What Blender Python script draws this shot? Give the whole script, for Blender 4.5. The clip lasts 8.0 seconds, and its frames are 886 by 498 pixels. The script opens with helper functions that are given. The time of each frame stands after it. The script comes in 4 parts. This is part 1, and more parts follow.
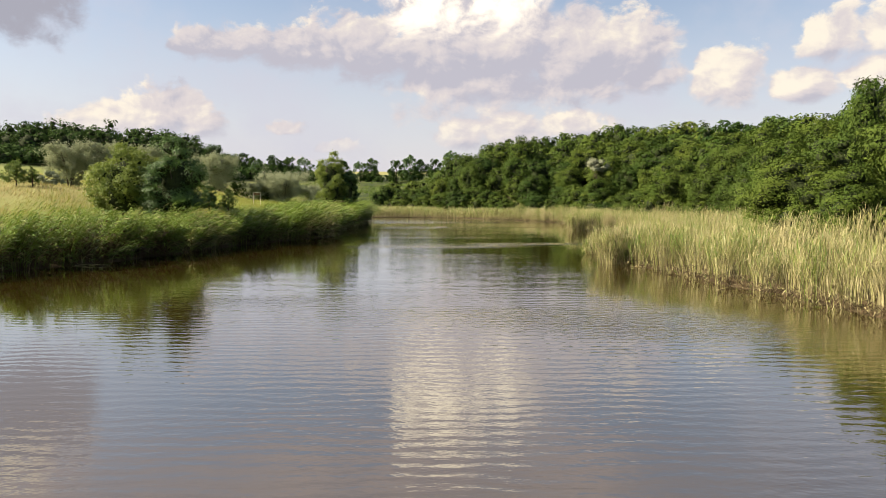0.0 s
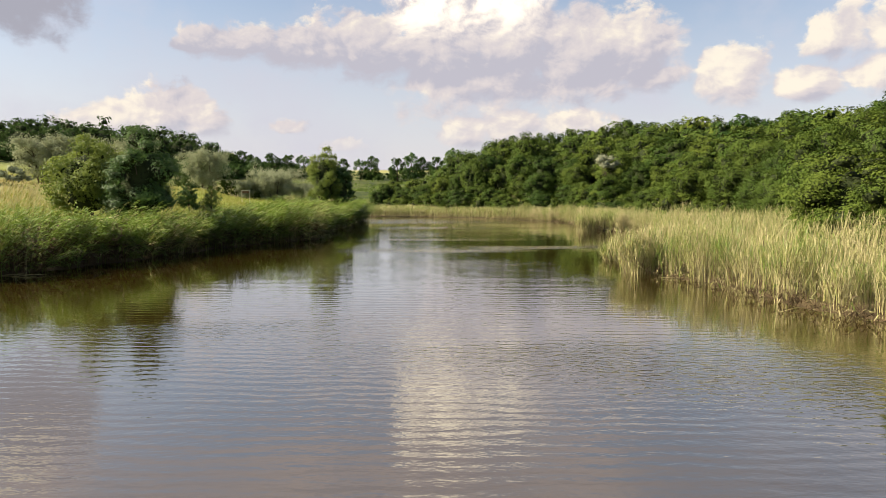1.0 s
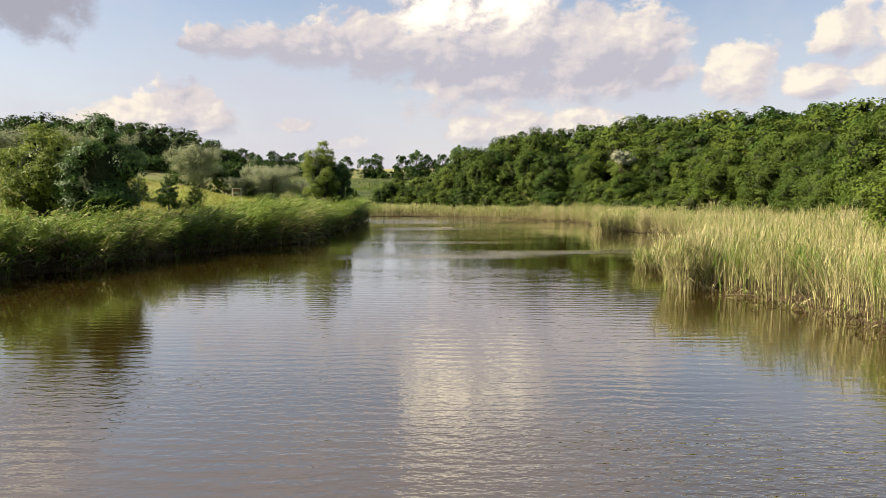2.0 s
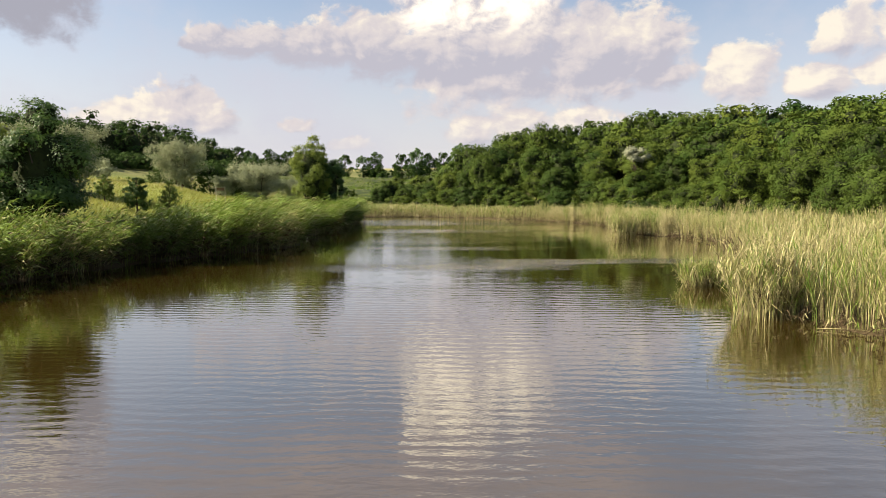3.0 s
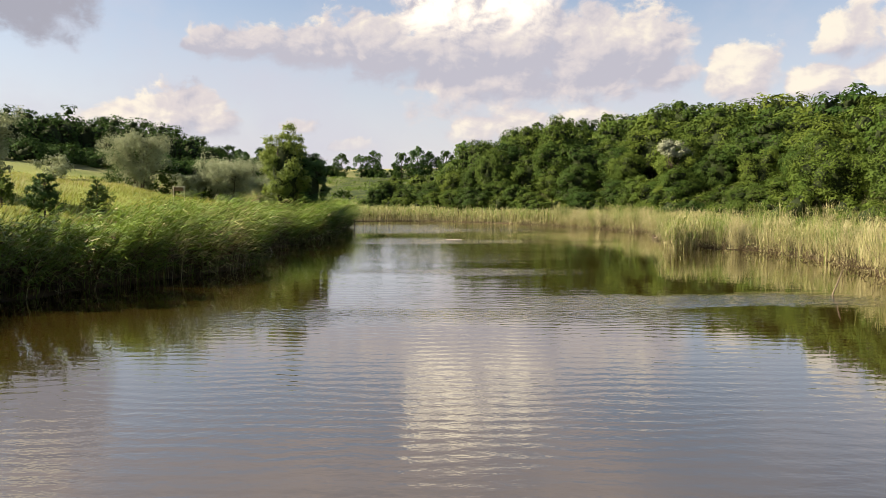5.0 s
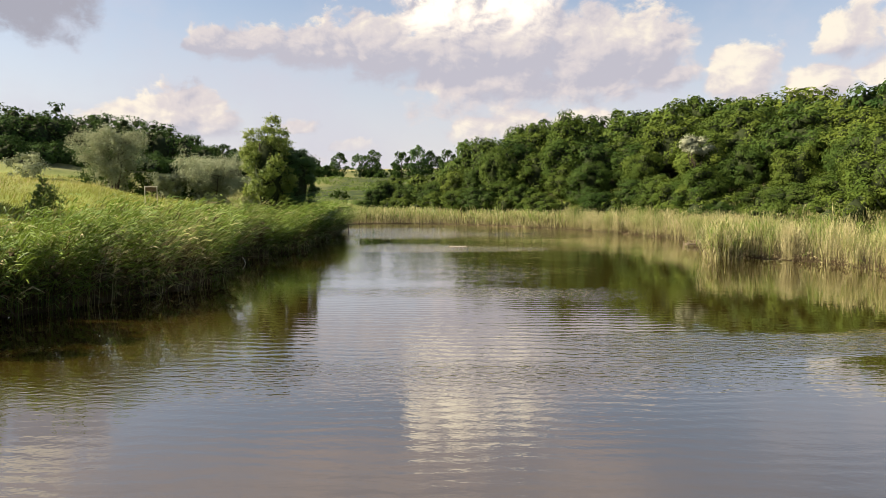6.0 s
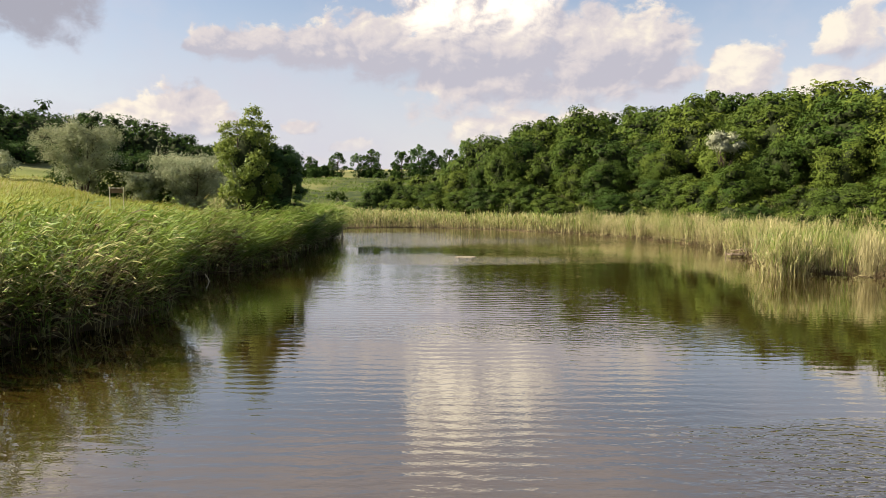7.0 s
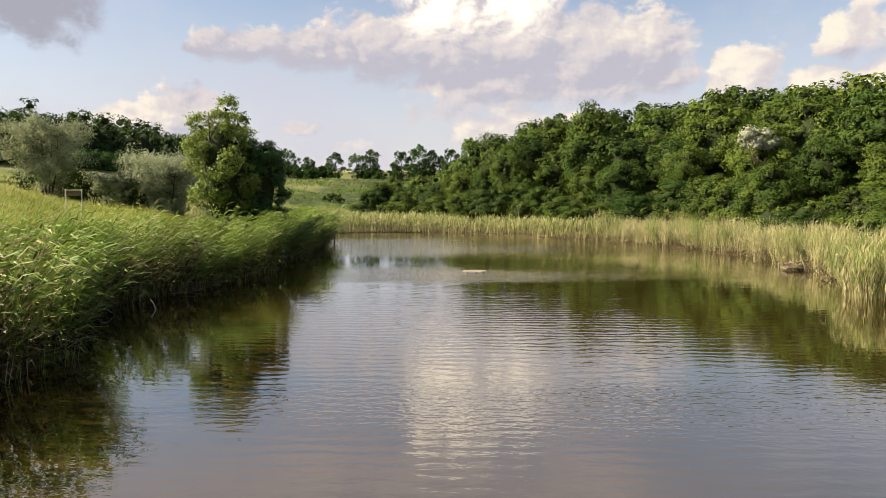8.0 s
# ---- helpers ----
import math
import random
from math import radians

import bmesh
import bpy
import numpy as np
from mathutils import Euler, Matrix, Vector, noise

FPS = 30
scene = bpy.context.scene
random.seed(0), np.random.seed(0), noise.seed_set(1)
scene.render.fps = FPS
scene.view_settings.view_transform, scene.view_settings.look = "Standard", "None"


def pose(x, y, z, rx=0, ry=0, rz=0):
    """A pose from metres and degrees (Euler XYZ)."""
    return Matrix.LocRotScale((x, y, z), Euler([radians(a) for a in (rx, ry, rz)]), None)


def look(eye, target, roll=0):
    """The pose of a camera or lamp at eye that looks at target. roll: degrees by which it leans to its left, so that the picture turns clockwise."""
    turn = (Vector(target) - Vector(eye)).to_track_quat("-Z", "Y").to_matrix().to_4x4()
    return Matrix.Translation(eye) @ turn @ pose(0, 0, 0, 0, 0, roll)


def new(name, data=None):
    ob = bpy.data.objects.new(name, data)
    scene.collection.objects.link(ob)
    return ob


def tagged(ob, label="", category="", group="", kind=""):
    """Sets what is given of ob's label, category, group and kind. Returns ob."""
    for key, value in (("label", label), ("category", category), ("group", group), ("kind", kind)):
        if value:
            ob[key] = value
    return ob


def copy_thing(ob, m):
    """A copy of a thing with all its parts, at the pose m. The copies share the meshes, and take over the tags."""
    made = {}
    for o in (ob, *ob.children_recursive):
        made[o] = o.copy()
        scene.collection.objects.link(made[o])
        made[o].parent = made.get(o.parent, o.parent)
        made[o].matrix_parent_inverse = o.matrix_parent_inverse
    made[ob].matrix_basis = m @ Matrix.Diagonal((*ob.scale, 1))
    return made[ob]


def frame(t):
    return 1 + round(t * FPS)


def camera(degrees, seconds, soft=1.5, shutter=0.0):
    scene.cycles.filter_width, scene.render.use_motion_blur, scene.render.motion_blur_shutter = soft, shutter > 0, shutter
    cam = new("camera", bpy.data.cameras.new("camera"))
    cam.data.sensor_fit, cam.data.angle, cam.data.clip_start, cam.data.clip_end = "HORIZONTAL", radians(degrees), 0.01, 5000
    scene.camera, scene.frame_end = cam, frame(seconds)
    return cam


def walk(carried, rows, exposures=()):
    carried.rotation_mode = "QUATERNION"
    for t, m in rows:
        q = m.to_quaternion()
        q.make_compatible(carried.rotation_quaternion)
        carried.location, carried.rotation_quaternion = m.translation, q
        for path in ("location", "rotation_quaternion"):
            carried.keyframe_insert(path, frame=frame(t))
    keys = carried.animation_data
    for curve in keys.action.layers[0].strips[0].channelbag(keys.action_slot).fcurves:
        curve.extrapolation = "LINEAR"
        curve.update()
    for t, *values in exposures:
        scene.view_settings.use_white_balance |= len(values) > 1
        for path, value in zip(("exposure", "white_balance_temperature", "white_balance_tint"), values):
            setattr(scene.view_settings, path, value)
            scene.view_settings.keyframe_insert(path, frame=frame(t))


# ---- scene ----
cam = camera(65.7, 8.0, soft=0.5)
SIZE = 1.5   # metres to each unit of the plan below
METRES, EYE, TILT, LEAN, TURN = 38.0, 2.72, -4.25, 0.0, 0.0
ROWS = [
    (0.0, 0.0, 0.0, 0.0, -0.0, 0.0, 0.0),
    (0.5, 0.0044, 0.0543, 0.0035, 0.09, -0.05, -0.0),
    (1.0, 0.0071, 0.1114, 0.0073, 0.27, -0.1, -0.02),
    (1.5, 0.0089, 0.1707, 0.0104, 0.59, -0.15, -0.01),
    (3.0, 0.0083, 0.3567, 0.0233, 0.9, -0.22, -0.02),
    (3.5, 0.0063, 0.42, 0.0273, 0.94, -0.21, -0.03),
    (4.0, 0.0044, 0.4843, 0.0324, 0.99, -0.18, -0.04),
    (4.5, 0.0021, 0.5491, 0.0378, 1.01, -0.16, -0.02),
    (6.0, -0.0056, 0.7417, 0.0536, 1.09, -0.11, -0.02),
    (6.5, -0.0093, 0.8068, 0.0596, 1.12, -0.1, -0.01),
    (7.0, -0.0134, 0.8721, 0.066, 1.14, -0.06, -0.02),
    (7.5, -0.0175, 0.9357, 0.0717, 1.14, -0.0, -0.02),
    (8.0, -0.021, 0.9959, 0.0777, 1.16, 0.04, 0.01),
]
walk(cam, [(t, pose(0, 0, SIZE * EYE, TILT, LEAN, TURN) @ pose(SIZE * METRES * x, SIZE * METRES * y, SIZE * METRES * z, 90 + pitch, roll, yaw)) for t, x, y, z, yaw, pitch, roll in ROWS])

# ---------------------------------------------------------------- light
SUN_ELEVATION, SUN_AZIMUTH = 34.0, -94.0   # azimuth from +y towards +x
SUN_STRENGTH, SKY_STRENGTH = 5.0, 0.17
rng = np.random.default_rng(7)


class Net:
    """A small builder of shader node trees."""

    def __init__(self, tree):
        self.tree = tree

    def node(self, kind, **settings):
        made = self.tree.nodes.new(kind)
        for key, value in settings.items():
            setattr(made, key, value)
        return made

    def put(self, socket, value):
        if isinstance(value, bpy.types.NodeSocket):
            self.tree.links.new(value, socket)
        else:
            socket.default_value = value

    def math(self, operation, a, b=0.0, c=0.0, clamp=False):
        n = self.node("ShaderNodeMath", operation=operation, use_clamp=clamp)
        for socket, value in zip(n.inputs, (a, b, c)):
            self.put(socket, value)
        return n.outputs[0]

    def vec(self, operation, a, b=(0, 0, 0), scale=None):
        n = self.node("ShaderNodeVectorMath", operation=operation)
        self.put(n.inputs[0], a)
        if scale is None:
            self.put(n.inputs[1], b)
        else:
            self.put(n.inputs["Scale"], scale)
        return n.outputs["Value"] if operation in ("LENGTH", "DOT_PRODUCT", "DISTANCE") else n.outputs[0]

    def mapped(self, value, a, b, c=0.0, d=1.0, smooth=True):
        n = self.node("ShaderNodeMapRange", interpolation_type="SMOOTHSTEP" if smooth else "LINEAR")
        for socket, v in zip(n.inputs, (value, a, b, c, d)):
            self.put(socket, v)
        return n.outputs[0]

    def mix(self, factor, a, b):
        n = self.node("ShaderNodeMix", data_type="RGBA")
        self.put(n.inputs["Factor"], factor)
        for socket, v in ((n.inputs[6], a), (n.inputs[7], b)):
            self.put(socket, v if isinstance(v, bpy.types.NodeSocket) else (*v, 1.0))
        return n.outputs[2]

    def noise(self, vector, scale, detail=4.0, rough=0.55, distortion=0.0):
        n = self.node("ShaderNodeTexNoise")
        if vector is not None:
            self.put(n.inputs["Vector"], vector)
        n.inputs["Scale"].default_value, n.inputs["Detail"].default_value = scale, detail
        n.inputs["Roughness"].default_value, n.inputs["Distortion"].default_value = rough, distortion
        return n.outputs[0]

    def node_noise_colour(self, vector, scale, detail):
        n = self.node("ShaderNodeTexNoise")
        self.put(n.inputs["Vector"], vector)
        n.inputs["Scale"].default_value, n.inputs["Detail"].default_value = scale, detail
        return n.outputs["Color"]

    def join(self, x, y, z=0.0):
        n = self.node("ShaderNodeCombineXYZ")
        for socket, v in zip(n.inputs, (x, y, z)):
            self.put(socket, v)
        return n.outputs[0]

    def split(self, v):
        n = self.node("ShaderNodeSeparateXYZ")
        self.put(n.inputs[0], v)
        return n.outputs


# clouds as (azimuth, elevation of the base, half width, height above the base), degrees, azimuth 0 straight ahead
CLOUDS = [
    (0.0, 11.5, 6.4, 11.0), (5.0, 11.0, 6.2, 10.0), (-5.5, 11.2, 5.5, 4.4), (-11.0, 11.4, 6.0, 3.0), (-17.0, 11.6, 5.0, 2.1), (10.5, 9.8, 6.2, 6.0), (15.5, 10.6, 4.2, 4.9),
    (3.0, 9.2, 11.0, 3.2), (17.0, 9.2, 3.2, 1.8),
    (22.2, 8.6, 3.4, 3.2), (29.0, 10.9, 3.2, 2.9), (34.0, 11.0, 4.6, 2.8), (27.5, 8.0, 3.2, 2.3), (33.0, 8.2, 5.0, 2.7), (40.0, 9.5, 6.0, 5.0),
    (-22.6, 5.7, 3.6, 3.7), (-19.2, 5.5, 2.8, 2.5), (-26.2, 5.4, 3.2, 2.3), (-31.2, 14.0, 5.0, 6.8), (-38.0, 14.0, 7.0, 6.0),
    (5.8, 5.2, 3.0, 3.7), (1.4, 5.0, 2.6, 2.3), (11.0, 5.6, 4.2, 2.5), (4.0, 3.2, 4.0, 1.5), (18.5, 4.8, 2.8, 1.4),
    (-8.4, 4.1, 3.0, 1.7), (-12.8, 5.4, 3.0, 1.7), (-12.0, 2.9, 3.0, 0.8), (-40.0, 7.0, 3.0, 1.8),
]
sun_way = Vector((math.sin(radians(SUN_AZIMUTH)) * math.cos(radians(SUN_ELEVATION)),
                  math.cos(radians(SUN_AZIMUTH)) * math.cos(radians(SUN_ELEVATION)), math.sin(radians(SUN_ELEVATION))))


def make_sky():
    world = bpy.data.worlds.new("sky")
    scene.world = world
    world.use_nodes = True
    net = Net(world.node_tree)
    world.node_tree.nodes.clear()
    way = net.node("ShaderNodeTexCoord").outputs["Generated"]
    sky = net.node("ShaderNodeTexSky", sky_type="NISHITA", sun_disc=False)
    sky.sun_elevation, sky.sun_rotation = radians(SUN_ELEVATION), radians(SUN_AZIMUTH)
    sky.air_density, sky.dust_density, sky.ozone_density = 1.0, 1.6, 1.5
    x, y, z = net.split(way)
    az = net.math("MULTIPLY", net.math("ARCTAN2", x, y), 57.29578)
    el = net.math("MULTIPLY", net.math("ARCSINE", z), 57.29578)
    flat = net.join(az, net.math("MULTIPLY", el, 1.3), 0.0)
    warp = net.vec("SCALE", net.vec("SUBTRACT", net.node_noise_colour(flat, 0.16, 3.0), (0.5, 0.5, 0.5)), scale=3.0)
    bent = net.vec("ADD", flat, warp)
    grain = net.noise(bent, 0.42, 6.0, 0.52)
    coarse = net.noise(bent, 0.15, 2.0, 0.5)
    plain = net.noise(bent, 0.36, 3.0, 0.45)
    lifted = net.noise(net.vec("ADD", bent, (-0.7, 0.9, 0.0)), 0.36, 3.0, 0.45)
    wisp = net.vec("SCALE", net.vec("SUBTRACT", net.node_noise_colour(flat, 0.6, 3.0), (0.5, 0.5, 0.5)), scale=1.0)
    spot = net.vec("ADD", net.join(az, el, el), net.vec("MULTIPLY", net.vec("ADD", warp, wisp), (0.55, 0.40, 0.0)))

    def cloud_body(where):
        """Flat-based heaps, thickest just over the base."""
        body = None
        for a, b, w, h in CLOUDS:
            off = net.vec("MULTIPLY", net.vec("SUBTRACT", where, (a, b, b)), (1 / w, 1 / h, -1 / (0.6 * h)))
            near = net.math("SUBTRACT", 1.0 if h > 1.7 else 0.62, net.vec("LENGTH", net.vec("MAXIMUM", off, (-9, 0, 0))))
            body = near if body is None else net.math("SMOOTH_MAX", body, near, 0.15)
        return body

    body = cloud_body(spot)
    sunward = cloud_body(net.vec("ADD", spot, (-0.55, 0.7, 0.7)))
    facing = net.math("SUBTRACT", body, sunward)
    # outside the part of the sky that is seen, scattered cloud of the same sort
    away = net.math("MAXIMUM", net.mapped(net.math("ABSOLUTE", az), 42, 58), net.mapped(el, 25, 36))
    loose = net.math("MULTIPLY", net.math("SUBTRACT", net.noise(way, 2.6, 5.0, 0.55), 0.60), 5.0)
    body = net.math("ADD", net.math("MULTIPLY", body, net.math("SUBTRACT", 1.0, away)), net.math("MULTIPLY", loose, away))
    fine = net.noise(bent, 1.5, 4.0, 0.6)
    lumps = net.math("ADD", net.math("MULTIPLY", net.math("SUBTRACT", fine, 0.5), 0.34), net.math("ADD", net.math("MULTIPLY", net.math("SUBTRACT", grain, 0.5), 1.35), net.math("MULTIPLY", net.math("SUBTRACT", coarse, 0.5), 0.7)))
    dense = net.math("ADD", body, lumps)
    cover = net.mapped(dense, 0.0, net.mapped(facing, -0.15, 0.15, 0.60, 0.26))
    # sunlit heads are cream, thick bases lilac grey
    crisp = net.noise(net.vec("ADD", bent, (-0.3, 0.4, 0.0)), 1.5, 4.0, 0.6)
    relief = net.math("ADD", net.math("MULTIPLY", net.math("SUBTRACT", plain, lifted), 1.35), net.math("MULTIPLY", net.math("SUBTRACT", fine, crisp), 0.45))
    lit = net.math("ADD", net.math("ADD", 0.42, relief), net.math("MULTIPLY", net.math("MINIMUM", facing, 0.24), 1.15))
    main = net.math("MULTIPLY", net.mapped(az, -26.0, -20.0), net.mapped(az, 15.0, 20.5, 1.0, 0.0))
    heart = net.math("MULTIPLY", net.math("MULTIPLY", net.mapped(az, -5.2, -3.4), net.mapped(az, 4.0, 10.5, 1.0, 0.0)), net.math("MULTIPLY", net.mapped(el, 12.0, 15.5), net.mapped(el, 19.5, 23.0, 1.0, 0.0)))
    tops = net.math("ADD", net.mapped(el, 10.2, 13.2, -0.40, 0.0), net.mapped(el, 8.4, 9.4, 0.46, 0.0))
    tops = net.math("SUBTRACT", tops, net.mapped(az, -9.0, -3.0, 0.20, 0.0))
    high = net.math("ADD", net.math("MULTIPLY", tops, main), net.math("MULTIPLY", net.math("SUBTRACT", 1.0, main), 0.14))
    grey = net.math("MULTIPLY", net.mapped(az, -28.5, -24.8, 0.75, 0.0), net.math("MULTIPLY", net.mapped(el, 9.5, 11.5), net.mapped(el, 16.5, 18.5, 1.0, 0.0)))
    lit = net.math("SUBTRACT", net.math("ADD", lit, high), grey, clamp=True)
    cloud = net.mix(net.mapped(lit, 0.0, 0.5), (0.55, 0.545, 0.64), (0.76, 0.705, 0.73))
    cloud = net.mix(net.mapped(lit, 0.42, 1.0), cloud, (1.05, 0.965, 0.835))
    cloud = net.mix(net.math("MULTIPLY", heart, net.mapped(lit, 0.15, 0.75)), cloud, (1.75, 1.58, 1.30))
    cloud = net.mix(net.math("MULTIPLY", grey, 1.5, clamp=True), cloud, (0.41, 0.415, 0.50))
    haze = net.mapped(el, -3.0, 22.0, 1.0, 0.0)
    blue = net.vec("MULTIPLY", sky.outputs[0], (SKY_STRENGTH,) * 3)
    clear = net.mix(net.math("MULTIPLY", haze, 0.90), blue, (0.795, 0.772, 0.852))
    thin = net.math("MULTIPLY", net.mapped(net.noise(flat, 0.07, 5.0, 0.6), 0.40, 0.72, 0.0, 0.7), net.mapped(el, 12, 30, 1.0, 0.15))
    clear = net.mix(thin, clear, (0.66, 0.67, 0.79))
    # a pale veil above the main clouds
    veil = net.math("MULTIPLY", net.mapped(el, 17.0, 22.0), net.mapped(el, 32.0, 46.0, 1.0, 0.0))
    veil = net.math("MULTIPLY", veil, net.math("MULTIPLY", net.math("MULTIPLY", net.mapped(net.math("ABSOLUTE", az), 45.0, 80.0, 0.95, 0.0), net.mapped(az, 10.0, 30.0, 1.0, 0.35)), net.mapped(net.noise(flat, 0.13, 5.0, 0.55), 0.36, 0.64, 0.60, 1.0)))
    clear = net.mix(veil, clear, (0.68, 0.62, 0.67))
    shown = net.mix(net.math("MULTIPLY", cover, net.math("MAXIMUM", net.mapped(el, 3.2, 6.4, 0.32, 0.95), net.mapped(az, -3.0, 2.0, 0.0, 0.85))), clear, cloud)
    back = net.node("ShaderNodeBackground")
    net.put(back.inputs["Color"], shown)
    back.inputs["Strength"].default_value = 0.34
    net.put(net.node("ShaderNodeOutputWorld").inputs[0], back.outputs[0])
    sun = new("sun", bpy.data.lights.new("sun", "SUN"))
    sun.data.energy, sun.data.angle, sun.data.color = SUN_STRENGTH, radians(0.6), (1.0, 0.90, 0.72)
    sun.matrix_world = look((0, 0, 60), Vector((0, 0, 60)) - sun_way)


make_sky()
scene.view_settings.exposure = 1.52
scene.view_settings.use_white_balance = True
scene.view_settings.white_balance_temperature, scene.view_settings.white_balance_tint = 6800, 10


# ---------------------------------------------------------------- materials
def material(name):
    m = bpy.data.materials.new(name)
    m.use_nodes = True
    m.node_tree.nodes.clear()
    net = Net(m.node_tree)
    out = net.node("ShaderNodeOutputMaterial")
    return m, net, out


def leaf_material(name, dark, mid, light, through_share=0.35, rough=0.5, patch=0.35, tone=0.5, spark=0.0, gloss=0.2):
    """Foliage: each leaf has a tint of its own, each plant another, and broad patches vary across the crown."""
    m, net, out = material(name)
    dark, mid, light = [tuple(0.86 * v for v in c) for c in (dark, mid, light)]
    island = net.node("ShaderNodeNewGeometry").outputs["Random Per Island"]
    info = net.node("ShaderNodeObjectInfo").outputs["Random"]
    place = net.node("ShaderNodeTexCoord").outputs["Object"]
    broad = net.mapped(net.noise(place, patch, 3.0), 0.3, 0.7)
    colour = net.mix(island, dark, mid)
    colour = net.mix(net.math("MULTIPLY", net.math("ADD", broad, info), 0.5 * tone * 1.4, clamp=True), colour, light)
    # highlights put into the colour of some leaves at random
    if spark > 0:
        glint = net.mapped(net.math("FRACT", net.math("MULTIPLY", island, 13.7)), 0.62, 0.92, 0.0, spark)
        colour = net.mix(glint, colour, tuple(1.15 * v for v in light))
    if tone > 0.6:
        # some trees of a wood are darker, some more olive
        other = net.math("FRACT", net.math("MULTIPLY", info, 7.31))
        colour = net.vec("MULTIPLY", colour, net.mix(other, (0.52, 0.60, 0.75), (1.22, 1.05, 1.0)))
    p = net.node("ShaderNodeBsdfPrincipled")
    net.put(p.inputs["Base Color"], colour)
    p.inputs["Roughness"].default_value = rough
    p.inputs["Specular IOR Level"].default_value = gloss
    glow = net.node("ShaderNodeBsdfTranslucent")
    net.put(glow.inputs["Color"], net.mix(0.5, colour, light))
    mixer = net.node("ShaderNodeMixShader")
    mixer.inputs[0].default_value = through_share
    net.put(mixer.inputs[1], p.outputs[0])
    net.put(mixer.inputs[2], glow.outputs[0])
    net.put(out.inputs[0], mixer.outputs[0])
    return m


def rough_material(name, a, b, c, scale, fine, rough=0.85, bump=0.3, stretch=(1, 1, 1)):
    """Bark, wood, soil: broad and fine colour variation with fine relief."""
    m, net, out = material(name)
    place = net.vec("MULTIPLY", net.node("ShaderNodeTexCoord").outputs["Object"], stretch)
    n1, n2 = net.noise(place, scale, 5.0), net.noise(place, fine, 6.0, 0.65)
    colour = net.mix(net.mapped(n1, 0.3, 0.7), a, b)
    colour = net.mix(net.mapped(n2, 0.45, 0.75), colour, c)
    p = net.node("ShaderNodeBsdfPrincipled")
    net.put(p.inputs["Base Color"], colour)
    p.inputs["Roughness"].default_value = rough
    p.inputs["Specular IOR Level"].default_value = 0.15
    b_node = net.node("ShaderNodeBump")
    b_node.inputs["Strength"].default_value = bump
    b_node.inputs["Distance"].default_value = 0.02
    net.put(b_node.inputs["Height"], n2)
    net.put(p.inputs["Normal"], b_node.outputs[0])
    net.put(out.inputs[0], p.outputs[0])
    return m


def ground_material():
    m, net, out = material("meadow_ground")
    place = net.node("ShaderNodeTexCoord").outputs["Object"]
    x, y, z = net.split(place)
    n1 = net.noise(place, 0.05, 4.0)
    n2 = net.noise(place, 0.6, 5.0, 0.6)
    n3 = net.noise(net.vec("MULTIPLY", place, (1, 1, 0.3)), 7.0, 6.0, 0.7)
    green = net.mix(n2, (0.14, 0.182, 0.025), (0.215, 0.25, 0.042))
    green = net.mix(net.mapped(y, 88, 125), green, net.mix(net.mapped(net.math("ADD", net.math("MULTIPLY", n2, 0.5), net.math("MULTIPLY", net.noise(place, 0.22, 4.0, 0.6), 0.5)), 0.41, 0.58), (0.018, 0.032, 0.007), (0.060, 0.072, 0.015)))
    straw = net.mix(n2, (0.28, 0.245, 0.095), (0.19, 0.20, 0.065))
    # drier on the upper slope, greener towards the far valley
    dry = net.math("ADD", net.mapped(x, -17, -27, 0.0, 0.85), net.math("MULTIPLY", net.math("SUBTRACT", n1, 0.5), 1.6))
    dry = net.math("SUBTRACT", dry, net.mapped(y, 46, 66, 0.0, 0.6), clamp=True)
    crop = net.mapped(y, 236, 246, 0.0, 1.0)
    colour = net.mix(net.math("MAXIMUM", dry, net.math("MULTIPLY", crop, 0.95)), green, straw)
    colour = net.mix(net.mapped(n3, 0.40, 0.80, 0.0, 0.35), colour, (0.07, 0.10, 0.02))
    # leaf litter under the wood, with the trees' shade put into its colour
    shady_floor = net.math("MULTIPLY", net.mapped(x, -12, -8), net.math("MULTIPLY", net.mapped(y, 104, 112), net.mapped(y, 150, 160, 1.0, 0.0)))
    shady_floor = net.math("MAXIMUM", shady_floor, net.mapped(x, 13, 17))
    shady_floor = net.math("MAXIMUM", shady_floor, net.math("MULTIPLY", net.mapped(x, -3, 1), net.mapped(y, 96, 99)))
    colour = net.mix(shady_floor, colour, net.mix(n2, (0.040, 0.034, 0.016), (0.065, 0.062, 0.024)))
    mud = net.mapped(z, 0.05, 0.5, 1.0, 0.0)
    colour = net.mix(mud, colour, net.mix(n2, (0.055, 0.038, 0.020), (0.11, 0.08, 0.04)))
    p = net.node("ShaderNodeBsdfPrincipled")
    net.put(p.inputs["Base Color"], colour)
    p.inputs["Roughness"].default_value = 0.9
    p.inputs["Specular IOR Level"].default_value = 0.2
    b_node = net.node("ShaderNodeBump")
    b_node.inputs["Strength"].default_value = 0.6
    b_node.inputs["Distance"].default_value = 0.15
    net.put(b_node.inputs["Height"], net.math("ADD", n3, n2))
    net.put(p.inputs["Normal"], b_node.outputs[0])
    net.put(out.inputs[0], p.outputs[0])
    return m


